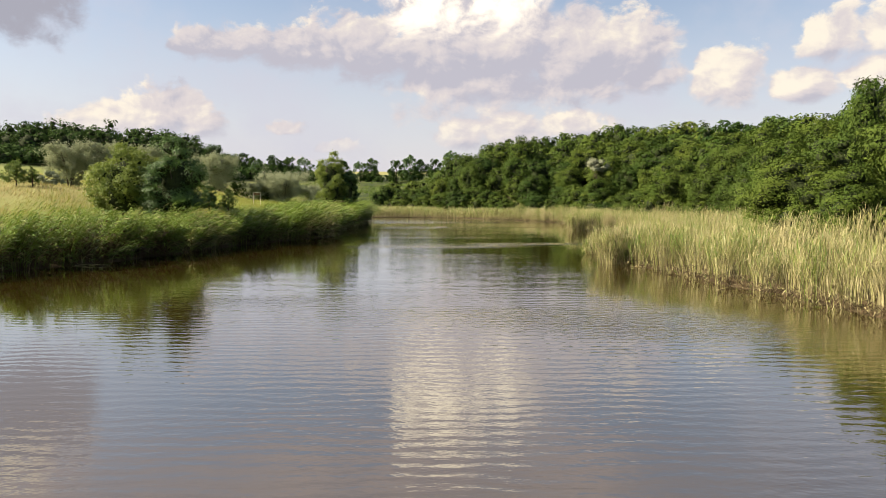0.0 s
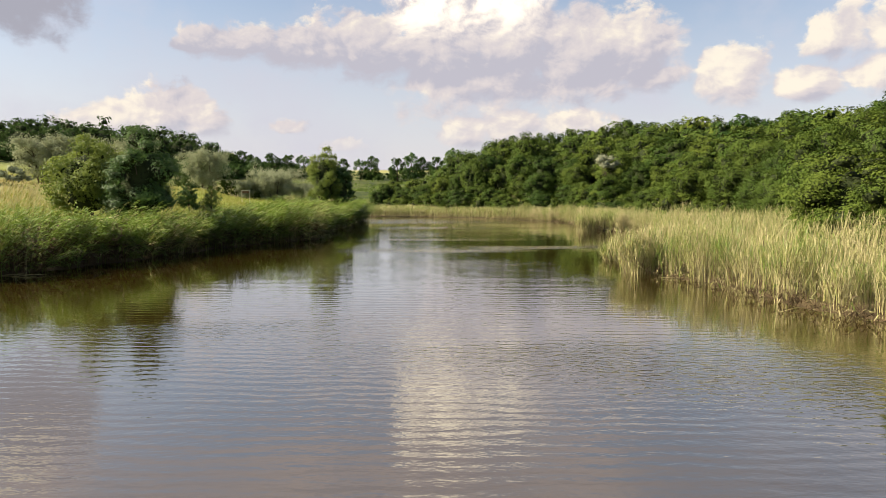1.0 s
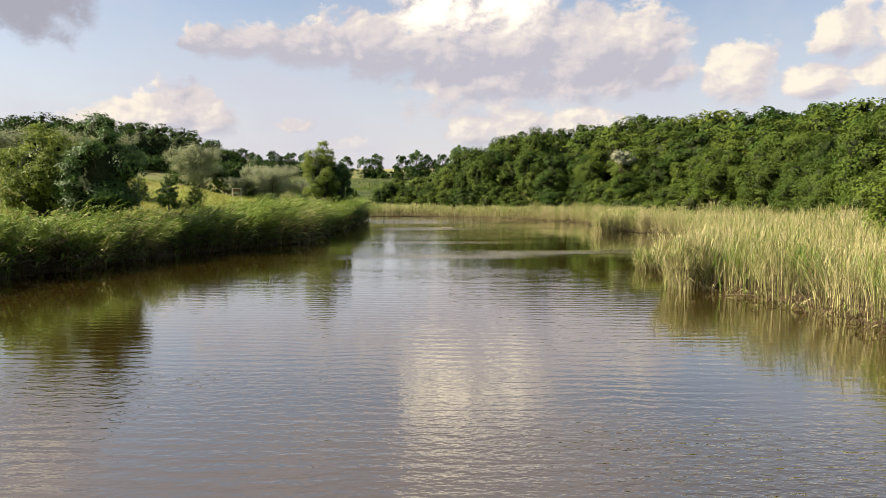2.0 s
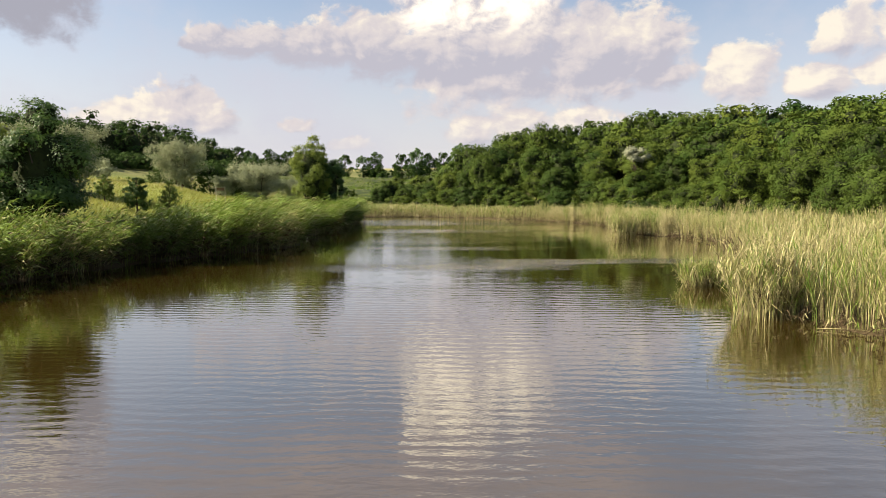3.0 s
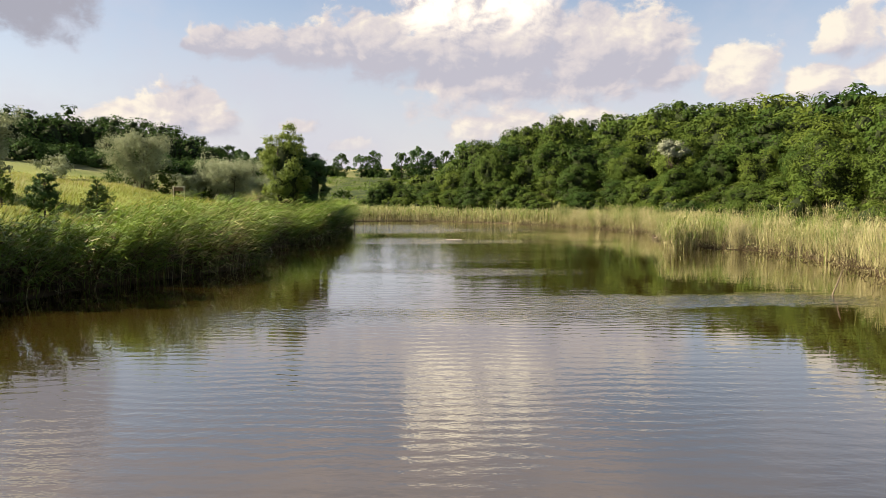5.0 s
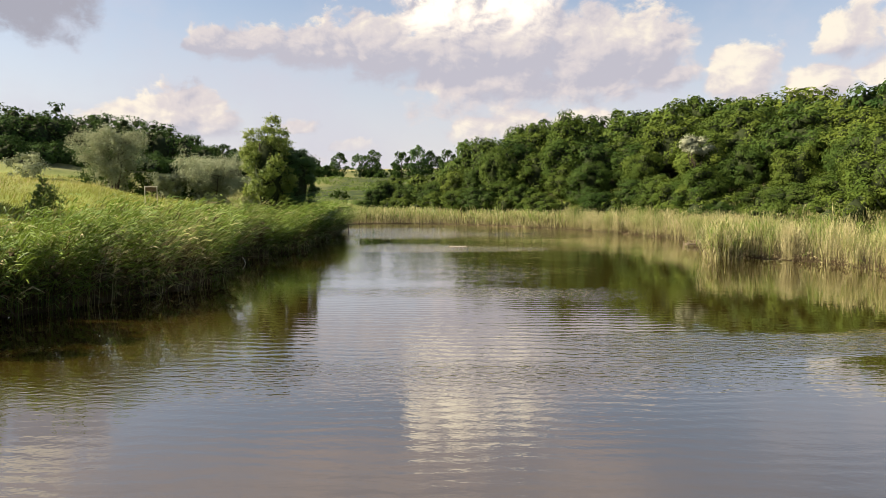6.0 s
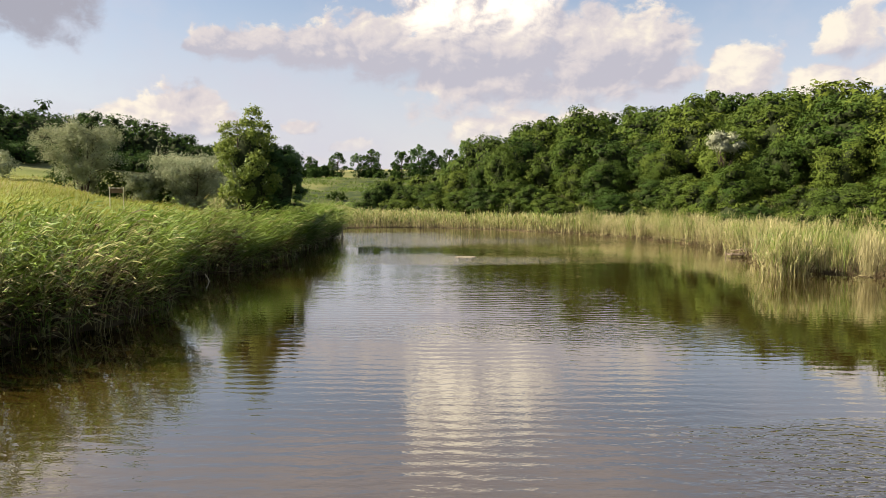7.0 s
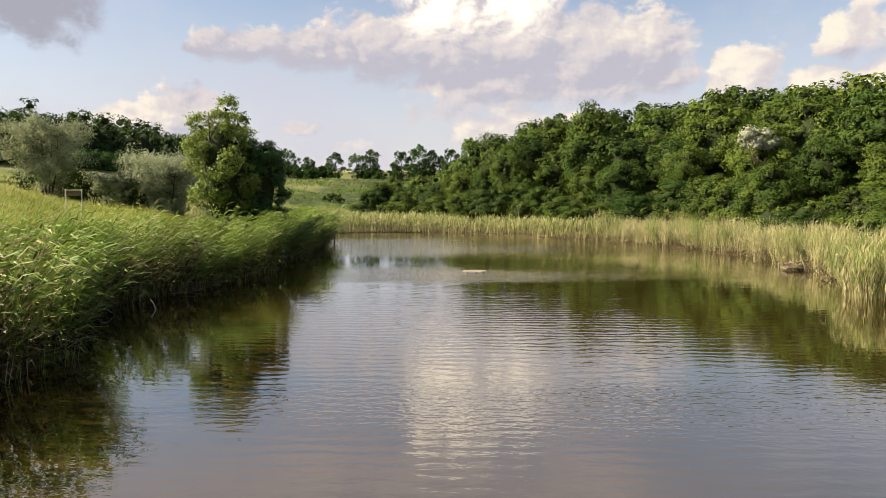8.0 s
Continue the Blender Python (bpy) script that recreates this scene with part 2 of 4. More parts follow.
def water_material():
    """Turbid brown pond water: silt colour below, mirror above, low wind ripples with crests across the pond."""
    m, net, out = material("pond_water")
    place = net.node("ShaderNodeTexCoord").outputs["Object"]
    gust = net.noise(net.vec("MULTIPLY", place, (0.35, 1.0, 1.0)), 0.12, 3.0, 0.5)
    train = net.node("ShaderNodeTexWave", bands_direction="Y", wave_profile="SIN")
    net.put(train.inputs["Vector"], net.vec("MULTIPLY", place, (0.75, 1.0, 1.0)))
    for key, value in (("Scale", 1.0), ("Distortion", 6.0), ("Detail", 2.0), ("Detail Scale", 0.9), ("Detail Roughness", 0.5)):
        train.inputs[key].default_value = value
    swell = net.noise(net.vec("MULTIPLY", place, (0.4, 1.0, 1.0)), 1.6, 2.0, 0.45, 0.3)
    ripple = net.noise(net.vec("MULTIPLY", place, (0.5, 1.0, 1.0)), 10.0, 2.0, 0.5, 0.2)
    calm = net.mapped(gust, 0.36, 0.68, 0.55, 1.4)
    height = net.math("ADD", net.math("MULTIPLY", train.outputs["Fac"], 0.0028), net.math("MULTIPLY", swell, 0.0010))
    rough_patch = net.mapped(net.noise(net.vec("MULTIPLY", place, (0.22, 1.0, 1.0)), 0.10, 2.0, 0.4), 0.54, 0.62, 1.0, 4.5)
    height = net.math("ADD", height, net.math("MULTIPLY", net.math("MULTIPLY", ripple, rough_patch), 0.0056))
    # the banks shelter the water beside them
    x, y, z = net.split(place)
    lee = net.mapped(net.math("ABSOLUTE", net.math("ADD", x, net.mapped(y, 40, 90, 0.5, -1.5))), 2.0, net.mapped(y, 5, 40, 14.0, 7.0), 1.0, 0.22)
    # two strips roughened by gusts, one across the pond's end and one off the right bank
    drift = net.math("ADD", y, net.math("MULTIPLY", net.noise(net.vec("MULTIPLY", place, (0.5, 1.0, 1.0)), 0.35, 3.0), 3.0))
    far_strip = net.math("MULTIPLY", net.mapped(drift, 72.0, 76.0), net.mapped(drift, 86.0, 91.0, 1.0, 0.0))
    side_strip = net.math("MULTIPLY", net.math("MULTIPLY", net.mapped(drift, 40.6, 41.4), net.mapped(drift, 42.6, 43.4, 1.0, 0.0)), net.mapped(x, 1.0, 3.5))
    gusts = net.math("MULTIPLY", net.math("MULTIPLY", ripple, 0.022), net.math("ADD", far_strip, side_strip))
    height = net.math("MULTIPLY", net.math("MULTIPLY", height, calm), net.math("MULTIPLY", lee, net.mapped(y, 8, 34, 1.1, 1.0)))
    height = net.math("ADD", height, gusts)
    b_node = net.node("ShaderNodeBump")
    b_node.inputs["Strength"].default_value = 1.0
    b_node.inputs["Distance"].default_value = 1.0
    net.put(b_node.inputs["Height"], height)
    silt = net.mix(net.noise(place, 0.15, 3.0), (0.026, 0.0175, 0.0034), (0.033, 0.022, 0.0047))
    p = net.node("ShaderNodeBsdfPrincipled")
    net.put(p.inputs["Base Color"], silt)
    p.inputs["Roughness"].default_value = 0.0
    p.inputs["IOR"].default_value = 2.4
    p.inputs["Coat Weight"].default_value = 0.7
    p.inputs["Coat IOR"].default_value = 1.45
    p.inputs["Coat Roughness"].default_value = 0.0
    net.put(p.inputs["Coat Normal"], b_node.outputs[0])
    net.put(p.inputs["Normal"], b_node.outputs[0])
    net.put(out.inputs[0], p.outputs[0])
    return m


GROUND, WATER = ground_material(), water_material()
LEAF_OAK = leaf_material("broad_leaves", (0.020, 0.052, 0.007), (0.038, 0.084, 0.011), (0.086, 0.130, 0.020), 0.16, 0.7, 0.75, 0.9, 0.14, 0.08)
LEAF_DARK = leaf_material("shaded_oak_leaves", (0.026, 0.056, 0.013), (0.042, 0.082, 0.019), (0.068, 0.110, 0.025), 0.12, 0.85, 0.35, 0.5, 0.0, 0.05)
LEAF_WILLOW = leaf_material("willow_leaves", (0.105, 0.160, 0.026), (0.170, 0.230, 0.042), (0.27, 0.31, 0.065))
LEAF_SILVER = leaf_material("silver_leaves", (0.17, 0.195, 0.095), (0.27, 0.30, 0.165), (0.42, 0.45, 0.28), 0.2, 0.8)
LEAF_SAPLING = leaf_material("sapling_leaves", (0.065, 0.110, 0.020), (0.105, 0.165, 0.030), (0.16, 0.22, 0.045))
LEAF_PALE = leaf_material("white_leaves", (0.22, 0.235, 0.15), (0.31, 0.325, 0.215), (0.41, 0.42, 0.30), 0.2, 0.6)
LEAF_YOUNG = leaf_material("young_leaves", (0.035, 0.085, 0.020), (0.06, 0.12, 0.03), (0.09, 0.15, 0.035))
REED_GREEN = leaf_material("reed_green", (0.018, 0.054, 0.006), (0.082, 0.170, 0.017), (0.27, 0.365, 0.062), 0.22, 0.42, 0.5, 0.36, 0.5, 0.3)
REED_PALE = leaf_material("reed_fading", (0.21, 0.22, 0.07), (0.29, 0.29, 0.10), (0.39, 0.375, 0.145), 0.25, 0.55, 0.6)
REED_STRAW = leaf_material("reed_straw", (0.32, 0.275, 0.125), (0.42, 0.37, 0.18), (0.54, 0.49, 0.28), 0.15, 0.6, 1.6)
# Dead brown, darkened until the colour holds the reed bed's deep shade.
REED_DEAD_SHADE = leaf_material("reed_dead_shade", (0.034, 0.024, 0.013), (0.072, 0.050, 0.026), (0.135, 0.092, 0.046), 0.08, 0.7, 0.8)
GRASS = leaf_material("meadow_grass", (0.14, 0.18, 0.025), (0.23, 0.255, 0.042), (0.33, 0.32, 0.075), 0.3, 0.6, 0.15)
GRASS_DRY = leaf_material("dry_grass", (0.28, 0.25, 0.10), (0.40, 0.35, 0.15), (0.50, 0.42, 0.2), 0.25, 0.7, 0.15)
BARK = rough_material("bark", (0.050, 0.037, 0.027), (0.085, 0.066, 0.050), (0.035, 0.027, 0.02), 1.2, 14, 0.9, 0.6, (1, 1, 0.3))
# Dark filler for crown insides; shade between boughs is put into its colour.
CROWN_SHADE = rough_material("twigs", (0.018, 0.026, 0.008), (0.028, 0.038, 0.012), (0.014, 0.016, 0.008), 2.0, 9, 0.95, 0.6)
OLD_WOOD = rough_material("weathered_wood", (0.12, 0.09, 0.065), (0.20, 0.155, 0.11), (0.08, 0.06, 0.04), 3, 30, 0.8, 0.4, (1, 1, 0.2))
PALE_WOOD = rough_material("pale_wood", (0.50, 0.44, 0.34), (0.66, 0.60, 0.48), (0.3, 0.25, 0.18), 4, 40, 0.7, 0.3, (1, 1, 0.2))
LITTER = rough_material("plant_litter", (0.20, 0.17, 0.13), (0.30, 0.26, 0.20), (0.12, 0.10, 0.07), 4, 30, 0.8, 0.4)
BOARD = rough_material("sign_board", (0.14, 0.085, 0.045), (0.20, 0.13, 0.07), (0.07, 0.045, 0.03), 3, 25, 0.7, 0.3, (0.3, 1, 1))


# ---------------------------------------------------------------- helpers for meshes
def raw_mesh(name, verts, tris, slots=None, materials=(), smooth=False):
    """A mesh from arrays of points and triangles."""
    verts, tris = np.asarray(verts, np.float32), np.asarray(tris, np.int32)
    me = bpy.data.meshes.new(name)
    me.vertices.add(len(verts))
    me.vertices.foreach_set("co", verts.ravel())
    me.loops.add(len(tris) * 3)
    me.loops.foreach_set("vertex_index", tris.ravel())
    me.polygons.add(len(tris))
    me.polygons.foreach_set("loop_start", np.arange(len(tris), dtype=np.int32) * 3)
    for m in materials:
        me.materials.append(m)
    if slots is not None:
        me.polygons.foreach_set("material_index", np.asarray(slots, np.int32))
    if smooth:
        me.polygons.foreach_set("use_smooth", np.ones(len(tris), bool))
    me.update(calc_edges=True)
    me.validate()
    return me


def part(name, me, parent, label=""):
    ob = new(name, me)
    ob.parent = parent
    return tagged(ob, label) if label else ob


def bm_mesh(name, bm, mat):
    me = bpy.data.meshes.new(name)
    bm.to_mesh(me)
    bm.free()
    me.materials.append(mat)
    return me


def unit(v):
    return v / np.maximum(np.linalg.norm(v, axis=-1, keepdims=True), 1e-9)


def tube(points, radii, sides=7):
    """Points and triangles of a tapered tube along a line of points."""
    points = np.asarray(points, float)
    verts, tris = [], []
    for i, (p, r) in enumerate(zip(points, radii)):
        way = unit(points[min(i + 1, len(points) - 1)] - points[max(i - 1, 0)])
        a = unit(np.cross(way, (0.3, 0.9, 0.1)))
        b = np.cross(way, a)
        for k in range(sides):
            t = 2 * math.pi * k / sides
            verts.append(p + r * (a * math.cos(t) + b * math.sin(t)))
    for i in range(len(points) - 1):
        for k in range(sides):
            j = (k + 1) % sides
            q = i * sides
            tris += [(q + k, q + j, q + sides + j), (q + k, q + sides + j, q + sides + k)]
    verts += [points[0], points[-1]]
    n, last = len(verts), (len(points) - 1) * sides
    for k in range(sides):
        j = (k + 1) % sides
        tris += [(n - 2, j, k), (n - 1, last + k, last + j)]
    return np.array(verts), np.array(tris)


def merged(pieces):
    verts, tris, base = [], [], 0
    for v, t in pieces:
        verts.append(v)
        tris.append(np.asarray(t) + base)
        base += len(v)
    return np.concatenate(verts), np.concatenate(tris)


# ---------------------------------------------------------------- the pond and the ground
SHORE = [(-24, -14), (-22, 5), (-19, 17), (-16.6, 24.5), (-14.6, 28), (-12.9, 33), (-11.8, 39), (-9.9, 43.5), (-8.1, 47.0), (-7.7, 49.8), (-9.5, 52.8),
         (-10.1, 55.8), (-8.9, 58.8), (-8.2, 63), (-8.5, 68), (-8.8, 75), (-9.0, 81.5), (-11, 84.5), (-15, 88), (-14, 92), (-9.8, 94.8),
         (-6, 95.8), (-2, 94.6), (3, 90.8), (8.3, 84.8), (12.0, 78.0), (13.5, 71.5), (13.3, 68.0), (13.0, 64.5), (12.2, 60.5), (12.2, 58), (14.2, 56),
         (14.9, 52), (14.5, 48), (13.2, 43), (11.2, 37.5), (9.2, 33.5), (7.6, 31), (7.2, 28.3), (8.0, 26.3), (8.7, 22), (9.4, 18),
         (10.2, 14), (11.2, 8), (12.2, 0), (12.5, -14)]
shore = np.array(SHORE, float)


def shore_distance(px, py):
    """Metres to the shore, negative on the water."""
    a, b = shore, np.roll(shore, -1, axis=0)
    best = np.full(px.shape, 1e9)
    inside = np.zeros(px.shape, bool)
    for (ax, ay), (bx, by) in zip(a, b):
        dx, dy = bx - ax, by - ay
        t = np.clip(((px - ax) * dx + (py - ay) * dy) / (dx * dx + dy * dy), 0, 1)
        best = np.minimum(best, np.hypot(px - ax - t * dx, py - ay - t * dy))
        cross = ((ay > py) != (by > py)) & (px < (bx - ax) * (py - ay) / (by - ay + 1e-12) + ax)
        inside ^= cross
    return np.where(inside, -best, best)


def steps(v, lo, hi):
    t = np.clip((v - lo) / (hi - lo), 0, 1)
    return t * t * (3 - 2 * t)


def ground_height(px, py):
    px, py = np.asarray(px, float), np.asarray(py, float)
    d = shore_distance(px, py)
    left = np.interp(d, [0, 4.5, 9, 18, 60, 100, 140, 175, 300, 900], [0.05, 0.25, 1.9, 3.4, 8.4, 11.0, 16.0, 18, 22, 45])
    right = np.interp(d, [0, 4.5, 15, 40, 80, 300, 900], [0.05, 0.3, 3.9, 9.3, 11, 18, 40])
    right *= np.interp(py, [40, 110], [0.75, 1.12])
    far = np.interp(d, [0, 28, 82, 140, 240, 900], [0.05, 0.7, 6.4, 10.2, 14.6, 40])
    angle = np.degrees(np.arctan2(px, py - 80))
    wl, wr = steps(-angle, 16, 62), steps(angle, -12, 25)
    bumps = 0.25 * np.sin(px * 0.23 + 1.3) * np.sin(py * 0.19) + 0.12 * np.sin(px * 0.71 + py * 0.43)
    dry = left * wl + right * wr + far * (1 - wl - wr) + bumps * steps(d, 4, 12)
    return np.where(d < 0, np.maximum(-1.2, d * 0.45), dry)


def axis_steps(edges):
    out = []
    for a, b, s in edges:
        out += list(np.arange(a, b, s))
    return np.array(out + [edges[-1][1]])


def build_ground():
    xs = axis_steps([(-1600, -400, 100), (-400, -120, 20), (-120, -40, 4), (-40, 30, 1.0), (30, 80, 4), (80, 400, 20), (400, 1600, 100)])
    ys = axis_steps([(-1200, -200, 100), (-200, -40, 20), (-40, 0, 4), (0, 112, 1.0), (112, 260, 4), (260, 500, 20), (500, 2200, 100)])
    gx, gy = np.meshgrid(xs, ys)
    gz = ground_height(gx, gy)
    verts = np.stack([gx, gy, gz], -1).reshape(-1, 3)
    i = np.arange(len(ys) - 1)[:, None] * len(xs) + np.arange(len(xs) - 1)[None]
    i = i.ravel()
    n = len(xs)
    tris = np.concatenate([np.stack([i, i + 1, i + n + 1], 1), np.stack([i, i + n + 1, i + n], 1)])
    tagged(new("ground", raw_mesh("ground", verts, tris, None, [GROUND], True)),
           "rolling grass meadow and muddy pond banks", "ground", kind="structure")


def build_water():
    xs, ys = np.linspace(-27, 17, 12), np.linspace(-14.5, 99.5, 28)
    gx, gy = np.meshgrid(xs, ys)
    verts = np.stack([gx, gy, np.zeros_like(gx)], -1).reshape(-1, 3)
    i = (np.arange(len(ys) - 1)[:, None] * len(xs) + np.arange(len(xs) - 1)[None]).ravel()
    n = len(xs)
    tris = np.concatenate([np.stack([i, i + 1, i + n + 1], 1), np.stack([i, i + n + 1, i + n], 1)])
    tagged(new("water", raw_mesh("water", verts, tris, None, [WATER], True)),
           "brown silty pond water with low wind ripples", "water", kind="structure")


build_ground()
build_water()


# ---------------------------------------------------------------- reeds
def reed_arrays(base, height, lean, wind, leaves, leaf_length, leaf_width, stem_width, mixes, low=0.25, droop=0.5, spread=1.0, rise=(0.25, 1.1)):
    """Stems and blades for reeds at base (n x 3). lean: n x 2 metres at the tip; wind: the way the blades stream;
    mixes: shares of (green, fading, straw, dead) for blades and for stems."""
    n = len(base)
    verts, tris, slots, count = [], [], [], 0

    def along(s):
        p = base + np.stack([lean[:, 0] * s ** 2, lean[:, 1] * s ** 2, height * s - 0.15 * np.hypot(lean[:, 0], lean[:, 1]) * s ** 2], 1)
        return p

    turn = rng.uniform(0, 2 * math.pi, n)
    side = np.stack([np.cos(turn), np.sin(turn), np.zeros(n)], 1) * stem_width * 0.5
    levels = [np.zeros(n), np.full(n, 0.35), np.full(n, 0.7), np.ones(n)]
    rings = []
    for s, w in zip(levels, (1.0, 0.9, 0.7, 0.35)):
        p = along(s)
        rings.append(np.stack([p - side * w, p + side * w], 1))
    verts.append(np.stack(rings, 1).reshape(-1, 3))
    k = np.arange(n)[:, None] * 8
    faces = []
    for i in range(3):
        faces += [[2 * i, 2 * i + 1, 2 * i + 3], [2 * i, 2 * i + 3, 2 * i + 2]]
    tris.append((k[:, :, None] + np.array(faces)[None]).reshape(-1, 3))
    slots.append(np.repeat(rng.choice(4, n, p=mixes[1]), 6))
    count += n * 8
    for j in range(leaves):
        s = np.clip(low + (1 - low) * (j + rng.uniform(0, 1, n)) / leaves, 0, 1)
        p = along(s)
        a = rng.uniform(-math.pi, math.pi, n) * spread
        wx = math.atan2(wind[1], wind[0]) + a
        way = np.stack([np.cos(wx), np.sin(wx), np.zeros(n)], 1)
        length = leaf_length * rng.uniform(0.6, 1.25, n) * (1.05 - 0.35 * s)
        up = rng.uniform(*rise, n)
        fall = rng.uniform(-0.5, 0.5, n) * rise[1] - droop
        up3, fall3 = np.stack([0 * up, 0 * up, up], 1), np.stack([0 * up, 0 * up, fall], 1)
        q = p + unit(way + up3) * (length * 0.5)[:, None]
        r = q + unit(way + fall3) * (length * 0.5)[:, None]
        roll = rng.uniform(-0.9, 0.9, n)
        across = np.stack([-np.sin(wx), np.cos(wx), roll], 1)
        across = unit(across) * (leaf_width * rng.uniform(0.7, 1.2, n) * 0.5)[:, None]
        verts.append(np.stack([p - across * 0.6, p + across * 0.6, q - across, q + across, r], 1).reshape(-1, 3))
        k = np.arange(n)[:, None] * 5 + count
        tris.append((k[:, :, None] + np.array([[0, 1, 3], [0, 3, 2], [2, 3, 4]])[None]).reshape(-1, 3))
        share = mixes[0] if s.mean() > 0.45 else mixes[2]
        slots.append(np.repeat(rng.choice(4, n, p=share), 3))
        count += n * 5
    return np.concatenate(verts), np.concatenate(tris), np.concatenate(slots)


REEDS = [REED_GREEN, REED_PALE, REED_STRAW, REED_DEAD_SHADE]


def scatter(box, density, keep):
    """Random ground points in a box (x0, y0, x1, y1) for which keep(x, y, shore distance) holds, a share between 0 and 1."""
    x0, y0, x1, y1 = box
    n = int((x1 - x0) * (y1 - y0) * density)
    px, py = rng.uniform(x0, x1, n), rng.uniform(y0, y1, n)
    d = shore_distance(px, py)
    ok = rng.uniform(0, 1, n) < keep(px, py, d)
    return px[ok], py[ok], d[ok]


def spread_points(box, gap, keep, tries, seed):
    """Uneven points at least a gap apart."""
    r = np.random.default_rng(seed)
    x0, y0, x1, y1 = box
    px, py = r.uniform(x0, x1, tries), r.uniform(y0, y1, tries)
    ok = keep(px, py, shore_distance(px, py))
    cells, out = {}, []
    for x, y in zip(px[ok], py[ok]):
        i, j = int(x // gap), int(y // gap)
        near = [q for a in (-1, 0, 1) for b in (-1, 0, 1) for q in cells.get((i + a, j + b), ())]
        if all((x - u) ** 2 + (y - v) ** 2 > gap * gap for u, v in near):
            cells.setdefault((i, j), []).append((x, y))
            out.append((x, y))
    return out


def tufts(points, size, reach):
    """Each point becomes a tuft of reeds; also says which tuft each reed is in."""
    px, py = points[0], points[1]
    own = np.repeat(np.arange(len(px)), size)
    off = rng.normal(0, reach, (len(own), 2))
    x, y = px[own] + off[:, 0], py[own] + off[:, 1]
    return x, y, shore_distance(x, y), own


def outward(px, py):
    """Unit way from the shore towards the water."""
    e = 0.15
    gx = shore_distance(px + e, py) - shore_distance(px - e, py)
    gy = shore_distance(px, py + e) - shore_distance(px, py - e)
    g = np.stack([-gx, -gy], 1)
    return unit(g)


def waves(px, py, s):
    return 0.5 + 0.25 * np.sin(px * s + 1.7 * np.sin(py * s * 0.6)) + 0.25 * np.sin(py * s * 1.31 + 1.3 * np.sin(px * s * 0.8 + 2))


def build_left_reeds():
    seeds = scatter((-24, 12, -7.2, 90), 9.0, lambda x, y, d: np.where((d > -0.2) & (x < -7.4), np.where(d < 1.2, 1.0, np.where(d < 4.5, 0.42, 0)), 0) * (0.5 + 0.5 * waves(x, y, 2.1)))
    px, py, d, own = tufts(seeds, 7, 0.12)
    base = np.stack([px, py, np.maximum(ground_height(px, py), -0.12)], 1)
    n, m = len(px), len(seeds[0])
    tall = 1.98 + 0.6 * (waves(px, py, 1.1) - 0.5) + 0.3 * steps(py, 43, 49) * (1 - steps(py, 52, 60)) - 0.28 * steps(py, 30, 35) * (1 - steps(py, 40, 46)) + rng.normal(0, 0.10, n) + rng.normal(0, 0.17, m)[own]
    tall -= 0.45 * steps(d, 1.8, 4.4)
    tall *= np.where(seeds[2] < 0.3, rng.uniform(0.84, 1.06, m), 1.0)[own]
    out = outward(seeds[0], seeds[1])
    push = np.where(seeds[2] < 1.0, rng.uniform(0.15, 0.95, m), rng.uniform(0.0, 0.35, m))[:, None]
    lean = (out * push + np.array([[0.36, -0.08]]) * rng.uniform(0.4, 1.5, m)[:, None] + rng.normal(0, 0.2, (m, 2)))[own] + rng.normal(0, 0.1, (n, 2))
    # lower blades carry more dark dead colour, deepening the shade by colour
    green_mix = ([0.93, 0.05, 0.02, 0.00], [0.40, 0.10, 0.10, 0.40], [0.52, 0.05, 0.05, 0.38])
    fading_mix = ([0.74, 0.17, 0.06, 0.03], [0.15, 0.15, 0.34, 0.36], [0.28, 0.15, 0.23, 0.34])
    faded = (np.sin(seeds[1] * 0.55 + 0.8) + np.sin(seeds[1] * 0.21 + seeds[0]) + rng.normal(0, 0.5, m) > 1.0)[own] & (py > 27)
    v, t, s = None, None, None
    for share, mixes in ((~faded, green_mix), (faded, fading_mix)):
        va, ta, sa = reed_arrays(base[share], tall[share], lean[share], (1.0, -0.25), 9, 0.60, 0.038, 0.012, mixes, 0.16, 0.16, 0.20, (0.25, 1.1))
        v, t, s = (va, ta, sa) if v is None else (np.concatenate([v, va]), np.concatenate([t, ta + len(v)]), np.concatenate([s, sa]))
    # drooping, partly dead blades along the water's edge, darker-coloured where the bank's shade is deep
    px, py, d = scatter((-24, 12, -7.2, 90), 9, lambda x, y, d: np.where((d > -0.12) & (d < 0.45) & (x < -7.2), 1.0, 0.0))
    n2 = len(px)
    base2 = np.stack([px, py, np.full(n2, -0.05)], 1)
    lean2 = outward(px, py) * rng.uniform(0.05, 0.5, n2)[:, None] + rng.normal(0, 0.2, (n2, 2))
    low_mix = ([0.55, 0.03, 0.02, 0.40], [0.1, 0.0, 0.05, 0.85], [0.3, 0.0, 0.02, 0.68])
    pale_mix = ([0.52, 0.12, 0.14, 0.22], [0.1, 0.12, 0.43, 0.35], [0.22, 0.14, 0.29, 0.35])
    v2, t2, s2 = None, None, None
    for share, mixes in ((py < 46, low_mix), (py >= 46, pale_mix)):
        k = int(share.sum())
        va, ta, sa = reed_arrays(base2[share], rng.uniform(0.4, 1.0, k), lean2[share], (1.0, -0.25), 6, 0.6, 0.034, 0.010, mixes, 0.15, 0.7, 0.4, (0.0, 0.6))
        v2, t2, s2 = (va, ta, sa) if v2 is None else (np.concatenate([v2, va]), np.concatenate([t2, ta + len(v2)]), np.concatenate([s2, sa]))
    # old broken stems and litter inside the bed, dark to put its deep shade into colour
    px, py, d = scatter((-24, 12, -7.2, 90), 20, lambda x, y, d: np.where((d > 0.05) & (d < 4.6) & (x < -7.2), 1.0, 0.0))
